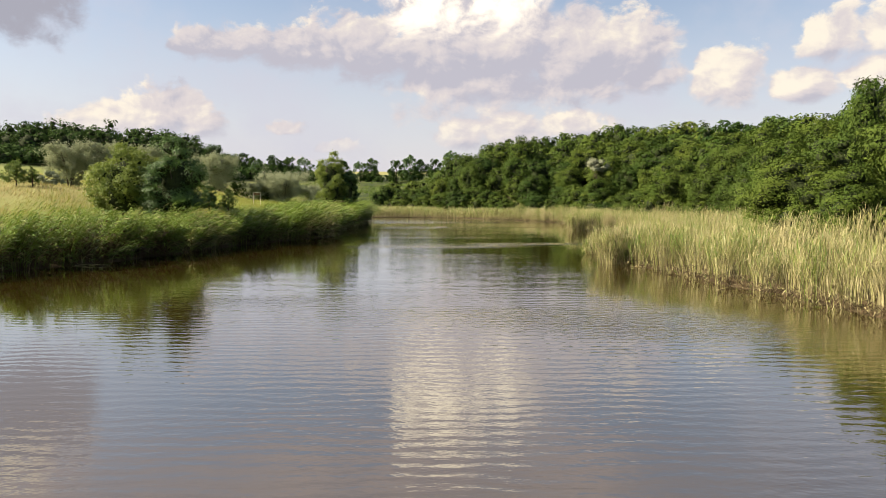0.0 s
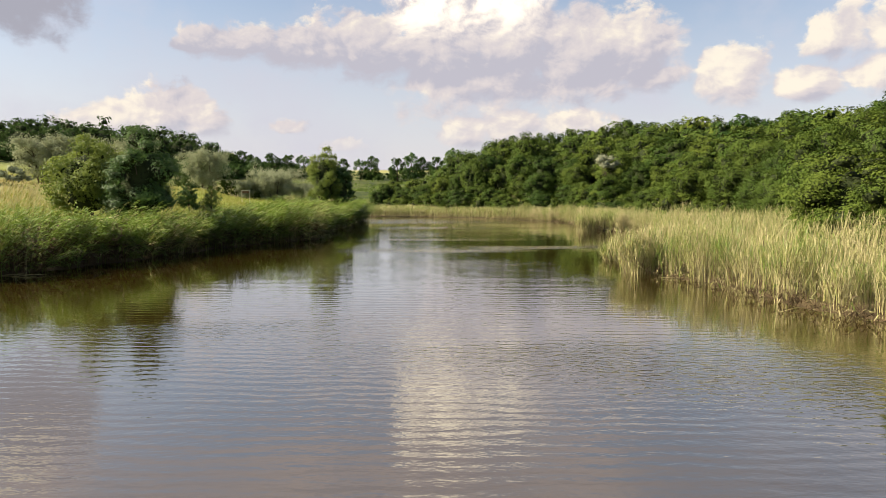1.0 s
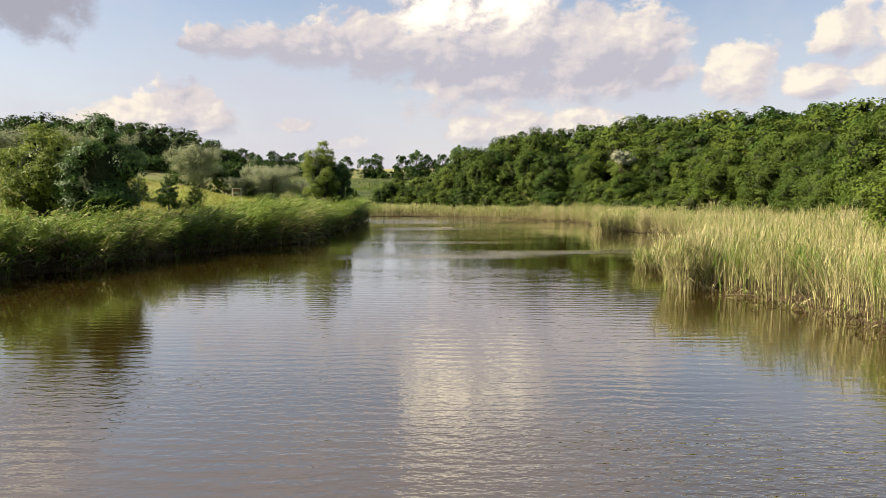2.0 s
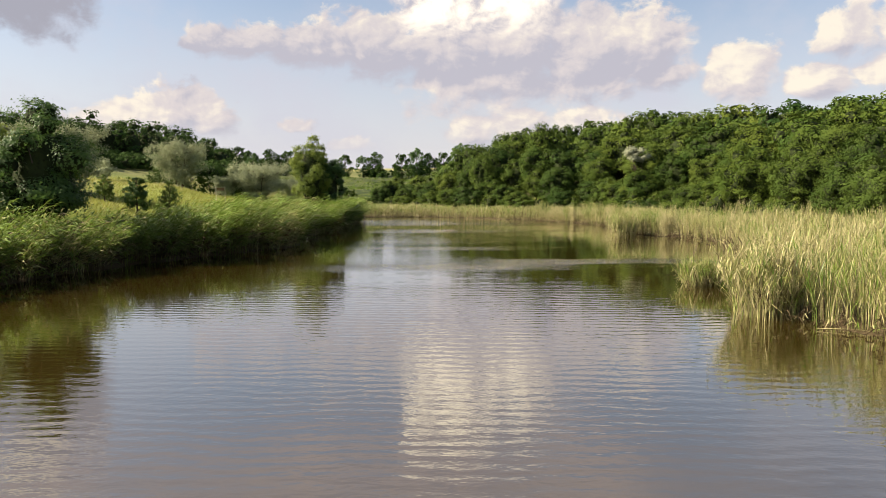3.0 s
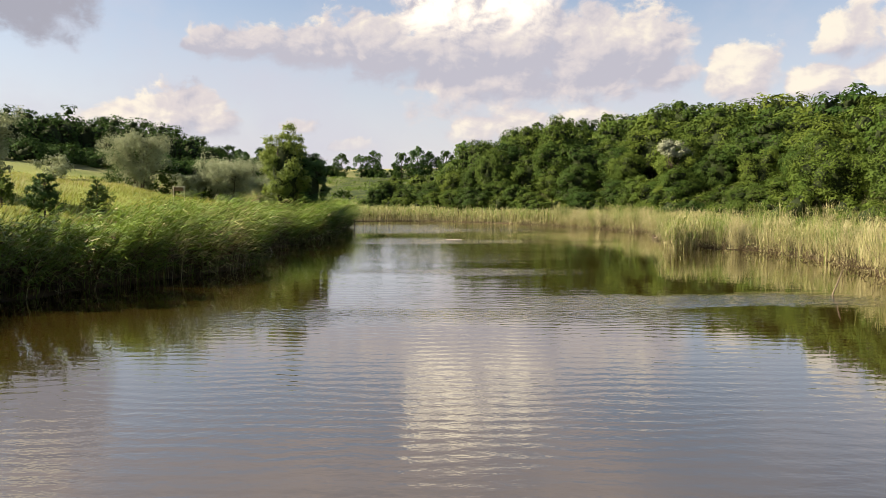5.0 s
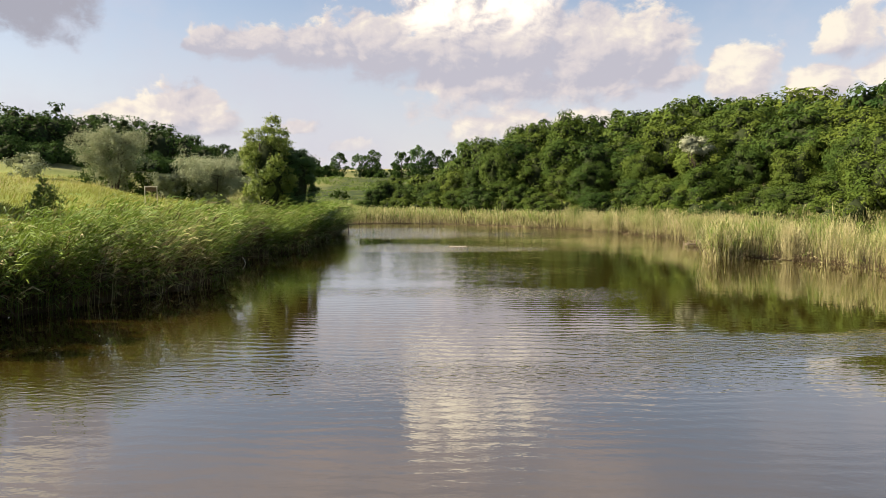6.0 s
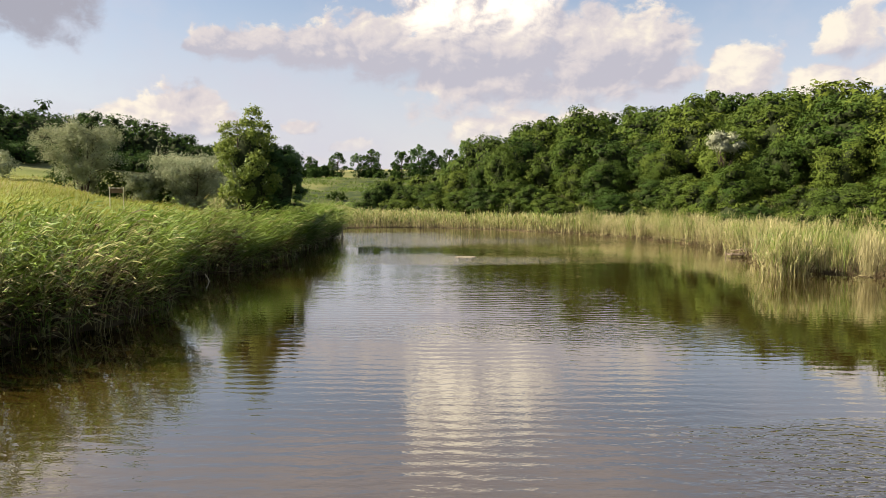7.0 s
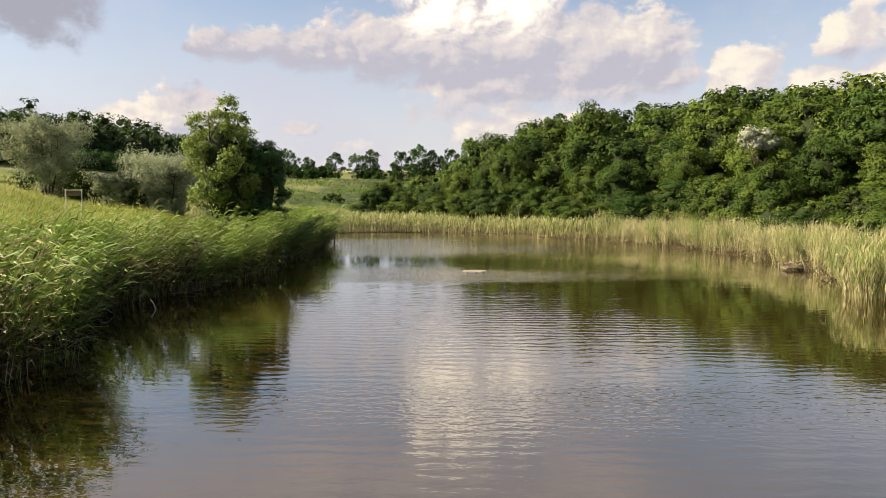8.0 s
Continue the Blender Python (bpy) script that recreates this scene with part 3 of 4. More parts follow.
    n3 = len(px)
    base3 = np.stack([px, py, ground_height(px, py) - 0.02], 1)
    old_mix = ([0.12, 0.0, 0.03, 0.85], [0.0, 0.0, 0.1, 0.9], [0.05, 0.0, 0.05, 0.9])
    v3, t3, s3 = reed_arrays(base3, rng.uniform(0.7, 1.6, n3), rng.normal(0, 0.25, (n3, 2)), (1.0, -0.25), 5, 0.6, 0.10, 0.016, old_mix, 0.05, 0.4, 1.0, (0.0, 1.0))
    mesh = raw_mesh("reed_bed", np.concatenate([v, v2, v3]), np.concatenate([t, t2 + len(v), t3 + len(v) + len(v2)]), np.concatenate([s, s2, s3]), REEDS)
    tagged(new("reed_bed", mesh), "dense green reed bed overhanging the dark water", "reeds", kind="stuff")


def build_right_reeds():
    # clumps that fan out from their feet, with gaps between them
    spots = np.array(spread_points((6, 4, 24, 92), 0.70, lambda x, y, d: (d > 0.05) & (d < 6.2) & (x > 6) & ~((y > 80) & (x < 9)), 40000, 21))
    seeds = (spots[:, 0], spots[:, 1], shore_distance(spots[:, 0], spots[:, 1]))
    m = len(spots)
    size = np.where(seeds[2] < 1.8, rng.integers(46, 70, m), rng.integers(16, 28, m))
    px, py, d, own = tufts(seeds, size, 0.155)
    base = np.stack([px, py, np.maximum(ground_height(px, py), -0.1)], 1)
    n = len(px)
    foot = np.stack([px - seeds[0][own], py - seeds[1][own]], 1)
    tall = 1.34 + 0.30 * (waves(px, py, 1.1) - 0.5) + rng.normal(0, 0.08, n) + rng.normal(0, 0.19, m)[own] - 0.12 * steps(py, 35, 60)
    tall *= np.clip(1.03 - 1.3 * (foot ** 2).sum(1), 0.6, 1.1)
    out = outward(seeds[0], seeds[1])
    push = np.where(seeds[2] < 0.9, rng.uniform(-0.05, 0.35, m), rng.uniform(-0.05, 0.12, m))[:, None]
    lean = (out * push + np.array([[0.10, -0.04]]) * rng.uniform(0, 1.3, m)[:, None] + rng.normal(0, 0.09, (m, 2)))[own] + foot * 1.25 + rng.normal(0, 0.05, (n, 2))
    # each tuft is of one tone: bleached straw, half faded or fresh
    tone = waves(seeds[0] + 3, seeds[1], 1.7) + rng.normal(0, 0.24, m)
    sort = np.where(tone > 0.70, 2, np.where(tone > 0.44, 1, 0))[own]
    straw_mix = ([0.05, 0.18, 0.75, 0.02], [0.00, 0.10, 0.84, 0.06], [0.00, 0.06, 0.78, 0.16])
    faded_mix = ([0.20, 0.52, 0.26, 0.02], [0.03, 0.32, 0.55, 0.10], [0.04, 0.20, 0.58, 0.18])
    fresh_mix = ([0.66, 0.26, 0.07, 0.01], [0.14, 0.30, 0.42, 0.14], [0.22, 0.26, 0.34, 0.18])
    v, t, s = None, None, None
    for k, mixes in enumerate((straw_mix, faded_mix, fresh_mix)):
        share = sort == k
        va, ta, sa = reed_arrays(base[share], tall[share], lean[share], (1.0, -0.1), 6, 0.60, 0.0125, 0.012, mixes, 0.25, -0.2, 1.0, (1.2, 4.5))
        v, t, s = (va, ta, sa) if v is None else (np.concatenate([v, va]), np.concatenate([t, ta + len(v)]), np.concatenate([s, sa]))
    # brown broken stems along the water's edge
    px, py, d = scatter((6, 4, 24, 92), 38, lambda x, y, d: np.where((d > -0.25) & (d < 0.5) & (x > 6), 1.0, 0.0))
    n2 = len(px)
    base2 = np.stack([px, py, np.full(n2, -0.05)], 1)
    old_mix = ([0.05, 0.05, 0.15, 0.75], [0.0, 0.0, 0.2, 0.8], [0.0, 0.0, 0.15, 0.85])
    v2, t2, s2 = reed_arrays(base2, rng.uniform(0.15, 0.55, n2), rng.normal(0, 0.25, (n2, 2)), (1.0, -0.1), 3, 0.4, 0.026, 0.012, old_mix, 0.1, 0.5, 1.0, (0.0, 1.5))
    v, t, s = np.concatenate([v, v2]), np.concatenate([t, t2 + len(v)]), np.concatenate([s, s2])
    tagged(new("reed_bed", raw_mesh("reed_bed", v, t, s, REEDS)), "sunlit straw-coloured reed bed with green tops", "reeds", kind="stuff")


def build_far_reeds():
    px, py, d = scatter((-34, 82, 14, 124), 26, lambda x, y, d: np.where((d > -0.2) & ((y > 92) | (x > -4) & (y > 80) & (x < 9) | (x < -10.5) & (y > 88)), np.where(d < 1.5, 1.0, np.where(d < np.interp(x, [-14, -6, 0], [24, 14, 4.5]), 0.3, 0)), 0))
    base = np.stack([px, py, np.maximum(ground_height(px, py), -0.1)], 1)
    n = len(px)
    tall = 1.02 + 0.25 * (waves(px, py, 1.2) - 0.5) + rng.normal(0, 0.1, n) - 0.3 * steps(d, 8, 20)
    lean = np.array([[0.12, -0.1]]) * rng.uniform(0, 1.5, n)[:, None] + rng.normal(0, 0.1, (n, 2))
    mixes = ([0.34, 0.36, 0.25, 0.05], [0.05, 0.25, 0.50, 0.20], [0.1, 0.2, 0.4, 0.3])
    v, t, s = reed_arrays(base, tall, lean, (1.0, -0.1), 4, 0.8, 0.036, 0.024, mixes, 0.2, -0.3, 0.9, (1.5, 4.0))
    tagged(new("reed_bed", raw_mesh("reed_bed", v, t, s, REEDS)), "distant straw-coloured reeds along the pond end", "reeds", kind="stuff")


build_left_reeds()
build_right_reeds()
build_far_reeds()


# ---------------------------------------------------------------- trees
def crown_arrays(r, radius, bottom, top, lobes, leaves, leaf, shape="round", shell=False, single=False):
    """Leaves in uneven sprays along the limbs of a crown between bottom and top."""
    mid, half = (bottom + top) / 2, (top - bottom) / 2
    centres, sizes, ways = [], [], []
    for i in range(lobes):
        u = 1 - 2 * ((i * 0.618 + r.uniform(0, 0.15)) % 1.0) if i else 0.9
        a = r.uniform(0, 2 * math.pi)
        if shape == "bush":
            reach = radius * math.sqrt(max(0.03, 1 - max(u, 0) ** 2)) * (0.9 if u < 0 else 1)
        else:
            reach = radius * math.sqrt(max(0.03, 1 - u * u * (0.9 if u > 0 else 0.7)))
        q = reach * r.uniform(0.55, 1.05) if i else 0.1 * radius
        c = np.array((q * math.cos(a), q * math.sin(a), mid + half * 0.9 * u))
        size = (r.uniform(0.24, 0.44) if shell else r.uniform(0.16, 0.34)) * min(radius, half * 1.3)
        if shell:
            c = c * np.array([0.82, 0.82, 1.0])
            centres.append(c)
            sizes.append(size)
            ways.append(np.array([0, 0, 1.0]))
        for j in range(4):
            w = unit(np.array([math.cos(a) * 0.8, math.sin(a) * 0.8, 0.45 + 0.3 * u]) + r.normal(0, 0.55, 3))
            if shell:
                w = unit(w + np.array([0, 0, 0.5]))
                centres.append(c + w * size * r.uniform(0.75, 1.0))
                sizes.append(size * r.uniform(0.3, 0.5))
            else:
                centres.append(c + w * size * r.uniform(0.1, 0.9))
                sizes.append(size * r.uniform(0.6, 1.25))
            ways.append(w)
    centres, sizes, ways = np.array(centres), np.array(sizes), np.array(ways)
    share = sizes ** 1.7 / (sizes ** 1.7).sum()
    own = r.choice(len(sizes), leaves, p=share)
    if shell:
        g = unit(r.normal(0, 1, (leaves, 3)) + np.array([0, 0, 0.45]))
        g = g * (r.uniform(0.3, 1.0, leaves) ** 0.35 * (1 + 0.07 * r.normal(0, 1, leaves)))[:, None]
        g[:, 2] *= 0.8
    else:
        g = r.normal(0, 0.52, (leaves, 3))
        g += ways[own] * (g * ways[own]).sum(1, keepdims=True) * 0.7
        g[:, 2] *= 0.75
    p = centres[own] + g * sizes[own][:, None]
    p[:, 2] = np.where(p[:, 2] < 0.06, r.uniform(0.06, 0.5, leaves), p[:, 2])
    normal = unit(unit(g) * 1.0 + r.normal(0, 0.28, (leaves, 3)) + np.array([0, 0, 0.35]))
    a = unit(np.cross(normal, r.normal(0, 1, (leaves, 3))))
    b = np.cross(normal, a)
    size = leaf * r.uniform(0.55, 1.4, leaves)
    long, wide = a * size[:, None], b * (size * 0.62)[:, None]
    if single:
        verts = np.stack([p - long, p + long * 0.4 + wide, p + long * 0.6 - wide], 1).reshape(-1, 3)
        tris = np.arange(leaves * 3).reshape(-1, 3)
    else:
        bend = normal * (size * 0.2)[:, None]
        verts = np.stack([p - long, p + wide + bend, p + long, p - wide + bend], 1).reshape(-1, 3)
        k = np.arange(leaves)[:, None] * 4
        tris = (k[:, :, None] + np.array([[0, 1, 2], [0, 2, 3]])[None]).reshape(-1, 3)
    return verts, tris, centres


def ball(detail):
    """Points and triangles of a unit ball with few faces."""
    bm = bmesh.new()
    bmesh.ops.create_icosphere(bm, subdivisions=detail, radius=1.0)
    v = np.array([p.co[:] for p in bm.verts])
    t = np.array([[p.index for p in f.verts] for f in bm.faces])
    bm.free()
    return v, t


BALLS = {1: ball(1), 2: ball(2)}


def leaf_cards(r, p, normal, leaf, slim=0.62):
    """One small pointed leaf at every point."""
    n = len(p)
    a = unit(np.cross(normal, r.normal(0, 1, (n, 3))))
    b = np.cross(normal, a)
    size = leaf * r.uniform(0.55, 1.4, n)
    long, wide = a * size[:, None], b * (size * slim)[:, None]
    return np.stack([p - long, p + long * 0.4 + wide, p + long * 0.6 - wide], 1).reshape(-1, 3), np.arange(n * 3).reshape(-1, 3)


def mound_arrays(r, radius, bottom, top, lobes, leaves, leaf, shag=0.16, flat=0.72, detail=2, bough=(0.28, 0.50), inner=0.44, stray=0.30):
    """A dense crown: rounded boughs heaped on one another, each a dark ball for its inner shade, covered with sprays of
    leaves.
    Also gives each triangle's material: leaves 0, dark balls 1."""
    mid, half = (bottom + top) / 2, (top - bottom) / 2
    k = np.arange(lobes)
    u = np.clip(1 - 1.72 * (k + 0.5) / lobes + r.normal(0, 0.05, lobes), -0.8, 0.98)
    a = k * 2.39996 + r.normal(0, 0.35, lobes)
    ring = np.sqrt(1 - u * u)
    ways = np.stack([ring * np.cos(a), ring * np.sin(a), u], 1)
    size = radius * r.uniform(*bough, lobes)
    reach = r.uniform(0.56, 1.02, lobes)
    centres = ways * np.array([radius, radius, half]) * reach[:, None] * np.array([0.80, 0.80, 0.84]) + np.array([0, 0, mid])
    bv, bt = BALLS[detail]
    # dark balls standing for the shade deep inside the crown
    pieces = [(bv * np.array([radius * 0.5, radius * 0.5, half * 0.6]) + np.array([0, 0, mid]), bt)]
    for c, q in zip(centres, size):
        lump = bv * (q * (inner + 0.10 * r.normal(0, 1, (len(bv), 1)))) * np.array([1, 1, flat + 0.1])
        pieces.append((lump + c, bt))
    per = 8
    own = np.repeat(k, per)
    out = unit(ways[own] * 0.8 + np.array([0, 0, 0.30]) + r.normal(0, 0.62, (lobes * per, 3)))
    spray = centres[own] + out * (size[own] * r.uniform(0.72, 1.0, lobes * per))[:, None] * np.array([1, 1, flat + 0.1])
    width = size[own] * r.uniform(0.28, 0.50, lobes * per)
    share = width ** 2 / (width ** 2).sum()
    pick = r.choice(lobes * per, leaves, p=share)
    even = leaves * 11 // 20
    whole = r.choice(lobes, even, p=size ** 2 / (size ** 2).sum())
    face = unit(r.normal(0, 1, (even, 3)) + ways[whole] * 0.75 + np.array([0, 0, 0.25]))
    cover = centres[whole] + face * (size[whole] * r.uniform(0.62, 1.0, even))[:, None] * np.array([1, 1, flat + 0.1])
    g = unit(r.normal(0, 1, (leaves, 3)) + out[pick] * 0.9) * (r.uniform(0.35, 1.0, leaves) ** 0.5 * (1 + shag * r.normal(0, 1, leaves)))[:, None]
    p = spray[pick] + g * width[pick][:, None] * np.array([1.1, 1.1, 0.62])
    p[:even], g[:even], facing = cover, face, np.concatenate([face, out[pick[even:]]])
    p[:, 2] = np.where(p[:, 2] < 0.05, r.uniform(0.05, 0.4, leaves), p[:, 2])
    normal = unit(unit(g) * 0.45 + facing * 0.75 + np.array([0, 0, 0.25]) + r.normal(0, stray, (leaves, 3)))
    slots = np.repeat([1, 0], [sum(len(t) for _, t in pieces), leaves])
    pieces.append(leaf_cards(r, p, normal, leaf))
    v, t = merged(pieces)
    v[:, 2] = np.maximum(v[:, 2], 0.0)
    return v, t, centres, slots


def branch_arrays(r, height, radius, bottom, limbs, twigs, leaves, leaf, girth, shape="round", stems=1, lean=(0.0, 0.0), slim=0.4):
    """An open tree: stems and rising limbs with leafy twigs. Gives the wood and the leaves."""
    wood, starts, ends = [], [], []
    for s in range(stems):
        turn = 2 * math.pi * s / stems + r.uniform(0, 1)
        off = np.array([math.cos(turn), math.sin(turn), 0]) * (0.28 * radius if stems > 1 else 0)
        line = []
        for i in range(7):
            f = i / 6
            line.append(np.array([lean[0] * f * f, lean[1] * f * f, height * 0.93 * f - (0.25 if i == 0 else 0)]) + off * (0.25 + 1.1 * f) + np.append(r.normal(0, 0.018 * height * f, 2), 0))
        w = girth / math.sqrt(stems)
        wood.append(tube(line, [w * (1.2 - 1.08 * i / 6) for i in range(7)], 7))
        for j in range(limbs // stems):
            f = float(np.clip(bottom / height + (1 - bottom / height) * (j + r.uniform(0, 1)) / (limbs // stems), 0.04, 0.97))
            i = min(int(f * 6), 5)
            start = line[i] + (line[i + 1] - line[i]) * (f * 6 - i)
            a = j * 2.39996 + r.normal(0, 0.4)
            full = (1 - f) ** 0.75 + 0.10 if shape == "cone" else math.sqrt(max(0.16, 1 - ((f - 0.6) / 0.58) ** 2))
            reach = radius * full * r.uniform(0.6, 1.1)
            end = start + np.array([math.cos(a) * reach, math.sin(a) * reach, reach * r.uniform(0.25, 1.0)])
            end[2] = min(end[2], height * r.uniform(0.93, 1.0))
            bow = (start + end) / 2 + np.array([0, 0, -0.06 * reach])
            wood.append(tube([start, bow, end], [w * 0.36, w * 0.22, w * 0.05], 5))
            for q in range(twigs):
                f2 = r.uniform(0.25, 1.0)
                root = start + (bow - start) * 2 * f2 if f2 < 0.5 else bow + (end - bow) * (2 * f2 - 1)
                tip = root + unit(unit(end - start) * 0.6 + r.normal(0, 0.6, 3) + np.array([0.1, 0, 0.25])) * reach * r.uniform(0.22, 0.5)
                tip[2] = max(tip[2], 0.08)
                wood.append(tube([root, tip], [w * 0.09, w * 0.03], 3))
                starts.append(root)
                ends.append(tip)
    starts, ends = np.array(starts), np.array(ends)
    far = np.linalg.norm(ends - starts, axis=1)
    pick = r.choice(len(far), leaves, p=far / far.sum())
    f = r.uniform(0.05, 1.1, leaves)[:, None]
    p = starts[pick] + (ends - starts)[pick] * f + r.normal(0, 0.20, (leaves, 3)) * far[pick][:, None]
    p[:, 2] = np.maximum(p[:, 2], 0.08)
    normal = unit(r.normal(0, 0.55, (leaves, 3)) + np.array([0, 0, 0.4]) + unit(p - np.array([0, 0, height * 0.5])) * 0.6)
    return merged(wood), leaf_cards(r, p, normal, leaf, slim)


def trunk_arrays(r, height, girth, centres, limbs, stems=1, spread=0.3, sides=6):
    pieces = []
    for s in range(stems):
        a = 2 * math.pi * s / max(stems, 1) + r.uniform(0, 1)
        off = np.array([math.cos(a), math.sin(a), 0]) * (spread if stems > 1 else 0)
        line = [np.array([0, 0, -0.25]) + off * 0.3]
        for i in range(1, 6):
            f = i / 5
            line.append(np.array([0, 0, height * f]) + off * (0.3 + 1.6 * f) + np.append(r.normal(0, 0.03 * height * f, 2), 0))
        w = girth / math.sqrt(stems)
        pieces.append(tube(line, [w * 1.25, w, w * 0.8, w * 0.6, w * 0.4, w * 0.15], sides))
        for c in centres[r.permutation(len(centres))[: limbs // stems]]:
            f = float(np.clip(c[2] / height * 0.55, 0.12, 0.8))
            i = int(f * 5)
            start = line[i] + (line[i + 1] - line[i]) * (f * 5 - i)
            bow = (start + c) / 2 + np.array([0, 0, -0.06 * height])
            pieces.append(tube([start, bow, c], [w * 0.42, w * 0.28, w * 0.08], 5))
    return merged(pieces)


def make_tree(name, label, category, seed, height, radius, bottom, leaves, leaf, mat, girth=0.12, lobes=30, limbs=9, stems=1, shape="round", spread=0.3, shell=False, single=False, **crown):
    """One tree or bush at the origin: a trunk with limbs and a crown of leaves."""
    r = np.random.default_rng(seed)
    if shape == "mound":
        v, t, centres, slots = mound_arrays(r, radius, bottom, height, lobes, leaves, leaf, **crown)
    else:
        slots = None
        v, t, centres = crown_arrays(r, radius, bottom, height, lobes, leaves, leaf, shape, shell, single)
    root = new(name)
    tagged(root, label, category)
    tv, tt = trunk_arrays(r, height * 0.86, girth, centres, limbs, stems, spread)
    part("trunk", raw_mesh("trunk", tv, tt, None, [BARK], True), root)
    part("crown", raw_mesh("crown", v, t, slots, [mat, CROWN_SHADE]), root)
    return root


def make_open_tree(name, label, seed, height, radius, bottom, limbs, twigs, leaves, leaf, mat, girth, shape="round", stems=1, lean=(0.0, 0.0), slim=0.4):
    """One open-crowned tree at the origin, its limbs showing between the leaves."""
    root = tagged(new(name), label, "tree")
    wood, crown = branch_arrays(np.random.default_rng(seed), height, radius, bottom, limbs, twigs, leaves, leaf, girth, shape, stems, lean, slim)
    part("trunk", raw_mesh("trunk", *wood, None, [BARK], True), root)
    part("crown", raw_mesh("crown", *crown, None, [mat]), root)
    return root


def stand(root, px, py, turn=0.0, size=1.0, sink=0.0):
    z = float(ground_height(np.array([px]), np.array([py]))[0])
    root.matrix_basis = pose(px, py, z - sink, 0, 0, turn) @ Matrix.Scale(size, 4)
    return root


def copy_at(model, px, py, turn, size, tall=1.0):
    ob = copy_thing(model, pose(0, 0, 0))
    z = float(ground_height(np.array([px]), np.array([py]))[0])
    ob.matrix_basis = pose(px, py, z, 0, 0, turn) @ Matrix.Diagonal((size, size, size * tall, 1))
    return ob


def ground_at(px, py):
    return float(ground_height(np.array([px]), np.array([py]))[0])


def placed_tree(px, py, top, **settings):
    """A single tree whose crown ends at the level top."""
    return stand(make_tree(height=top - ground_at(px, py), **settings), px, py)


def build_left_trees():
    placed_tree(-15.6, 40.0, 6.45, name="oak_tree", label="dense dark green broadleaf tree behind the reeds", category="tree", seed=11, radius=2.1, bottom=-0.4,
                leaves=22000, leaf=0.062, mat=LEAF_YOUNG, girth=0.13, lobes=34, limbs=14, shape="mound", shag=0.35, bough=(0.2, 0.46), inner=0.5)
    placed_tree(-18.7, 40.6, 5.95, name="willow_tree", label="light green many-stemmed willow beside a dark tree", category="tree", seed=12, radius=2.25, bottom=-0.4,
                leaves=24000, leaf=0.062, mat=LEAF_WILLOW, girth=0.15, lobes=44, limbs=18, stems=4, shape="mound", shag=0.5, flat=0.9, bough=(0.16, 0.36), inner=0.10, stray=1.0)
    silver = [(-31.0, 57.3, 7.0, 1.9, 3), (-28.4, 58.2, 7.2, 1.9, 4), (-24.4, 57.6, 6.8, 1.9, 5), (-26.4, 80.5, 7.55, 2.5, 6), (-18.9, 81.0, 5.3, 2.8, 7), (-15.0, 80.6, 4.0, 1.9, 8), (-21.6, 79.4, 4.3, 1.2, 10),
              (-22.2, 86.6, 5.0, 1.2, 9)]
    for px, py, top, radius, seed in silver:
        stand(make_open_tree("silver_tree", "silver-grey oleaster with a rounded crown on the meadow", seed, top - ground_at(px, py), radius * 0.92, 0.1, 64, 7, int(12500 * radius), 0.068, LEAF_SILVER, 0.14, stems=4, slim=0.5), px, py)
    placed_tree(-11.0, 67.8, 7.6, name="willow_tree", label="slender light green willow rising from the reeds", category="tree", seed=21, radius=1.6, bottom=0.4,
                leaves=19000, leaf=0.062, mat=LEAF_WILLOW, girth=0.14, lobes=38, limbs=18, stems=2, shape="mound", shag=0.55, flat=0.9, bough=(0.16, 0.38), inner=0.10, stray=1.0)
    placed_tree(-9.7, 68.9, 6.3, name="willow_tree", label="dark green leaning willow at the pond edge", category="tree", seed=22, radius=1.3, bottom=0.3,
                leaves=17000, leaf=0.06, mat=LEAF_YOUNG, girth=0.11, lobes=26, limbs=14, stems=2, shape="mound", shag=0.4, bough=(0.2, 0.46), inner=0.5)
    saplings = [(-20.0, 53.3, 3.9, 0.62, 31, 1100), (-18.2, 53.5, 3.75, 0.85, 32, 2600), (-18.0, 57.6, 3.65, 0.75, 33, 1000), (-28.6, 46.2, 5.3, 1.0, 34, 1800), (-27.4, 46.0, 4.9, 0.55, 35, 500)]
    for px, py, top, radius, seed, leaves in saplings:
        stand(make_open_tree("young_tree", "small green sapling on the meadow slope", seed, top - ground_at(px, py), radius, 0.2, 34, 6, leaves * 4, 0.055, LEAF_SAPLING if leaves < 2000 else LEAF_YOUNG, 0.045, "cone"), px, py)
    bushes = [(-28.4, 50.0, 4.5, 0.9, 41), (-40.3, 92.0, 6.6, 1.6, 42), (-23.4, 80.6, 4.3, 1.5, 43), (-21.6, 80.9, 3.9, 1.3, 44), (-30.5, 88.0, 5.6, 2.0, 45), (-18.5, 137.0, 3.4, 1.6, 46), (-27.0, 122.0, 3.0, 1.5, 47), (-33.0, 112.0, 4.4, 2.2, 48), (-22.0, 112.0, 2.6, 1.4, 49)]
    for px, py, top, radius, seed in bushes:
        placed_tree(px, py, top, name="bush", label="low grey-green bush in the meadow" if seed in (41, 42) else "low dark green bush in the meadow", category="bush", seed=seed, radius=radius, bottom=0.05,
                    leaves=int(1300 * radius), leaf=0.10, mat=LEAF_SILVER if seed in (41, 42) else LEAF_OAK, girth=0.05, lobes=24, limbs=10, stems=3, shape="bush")


build_left_trees()


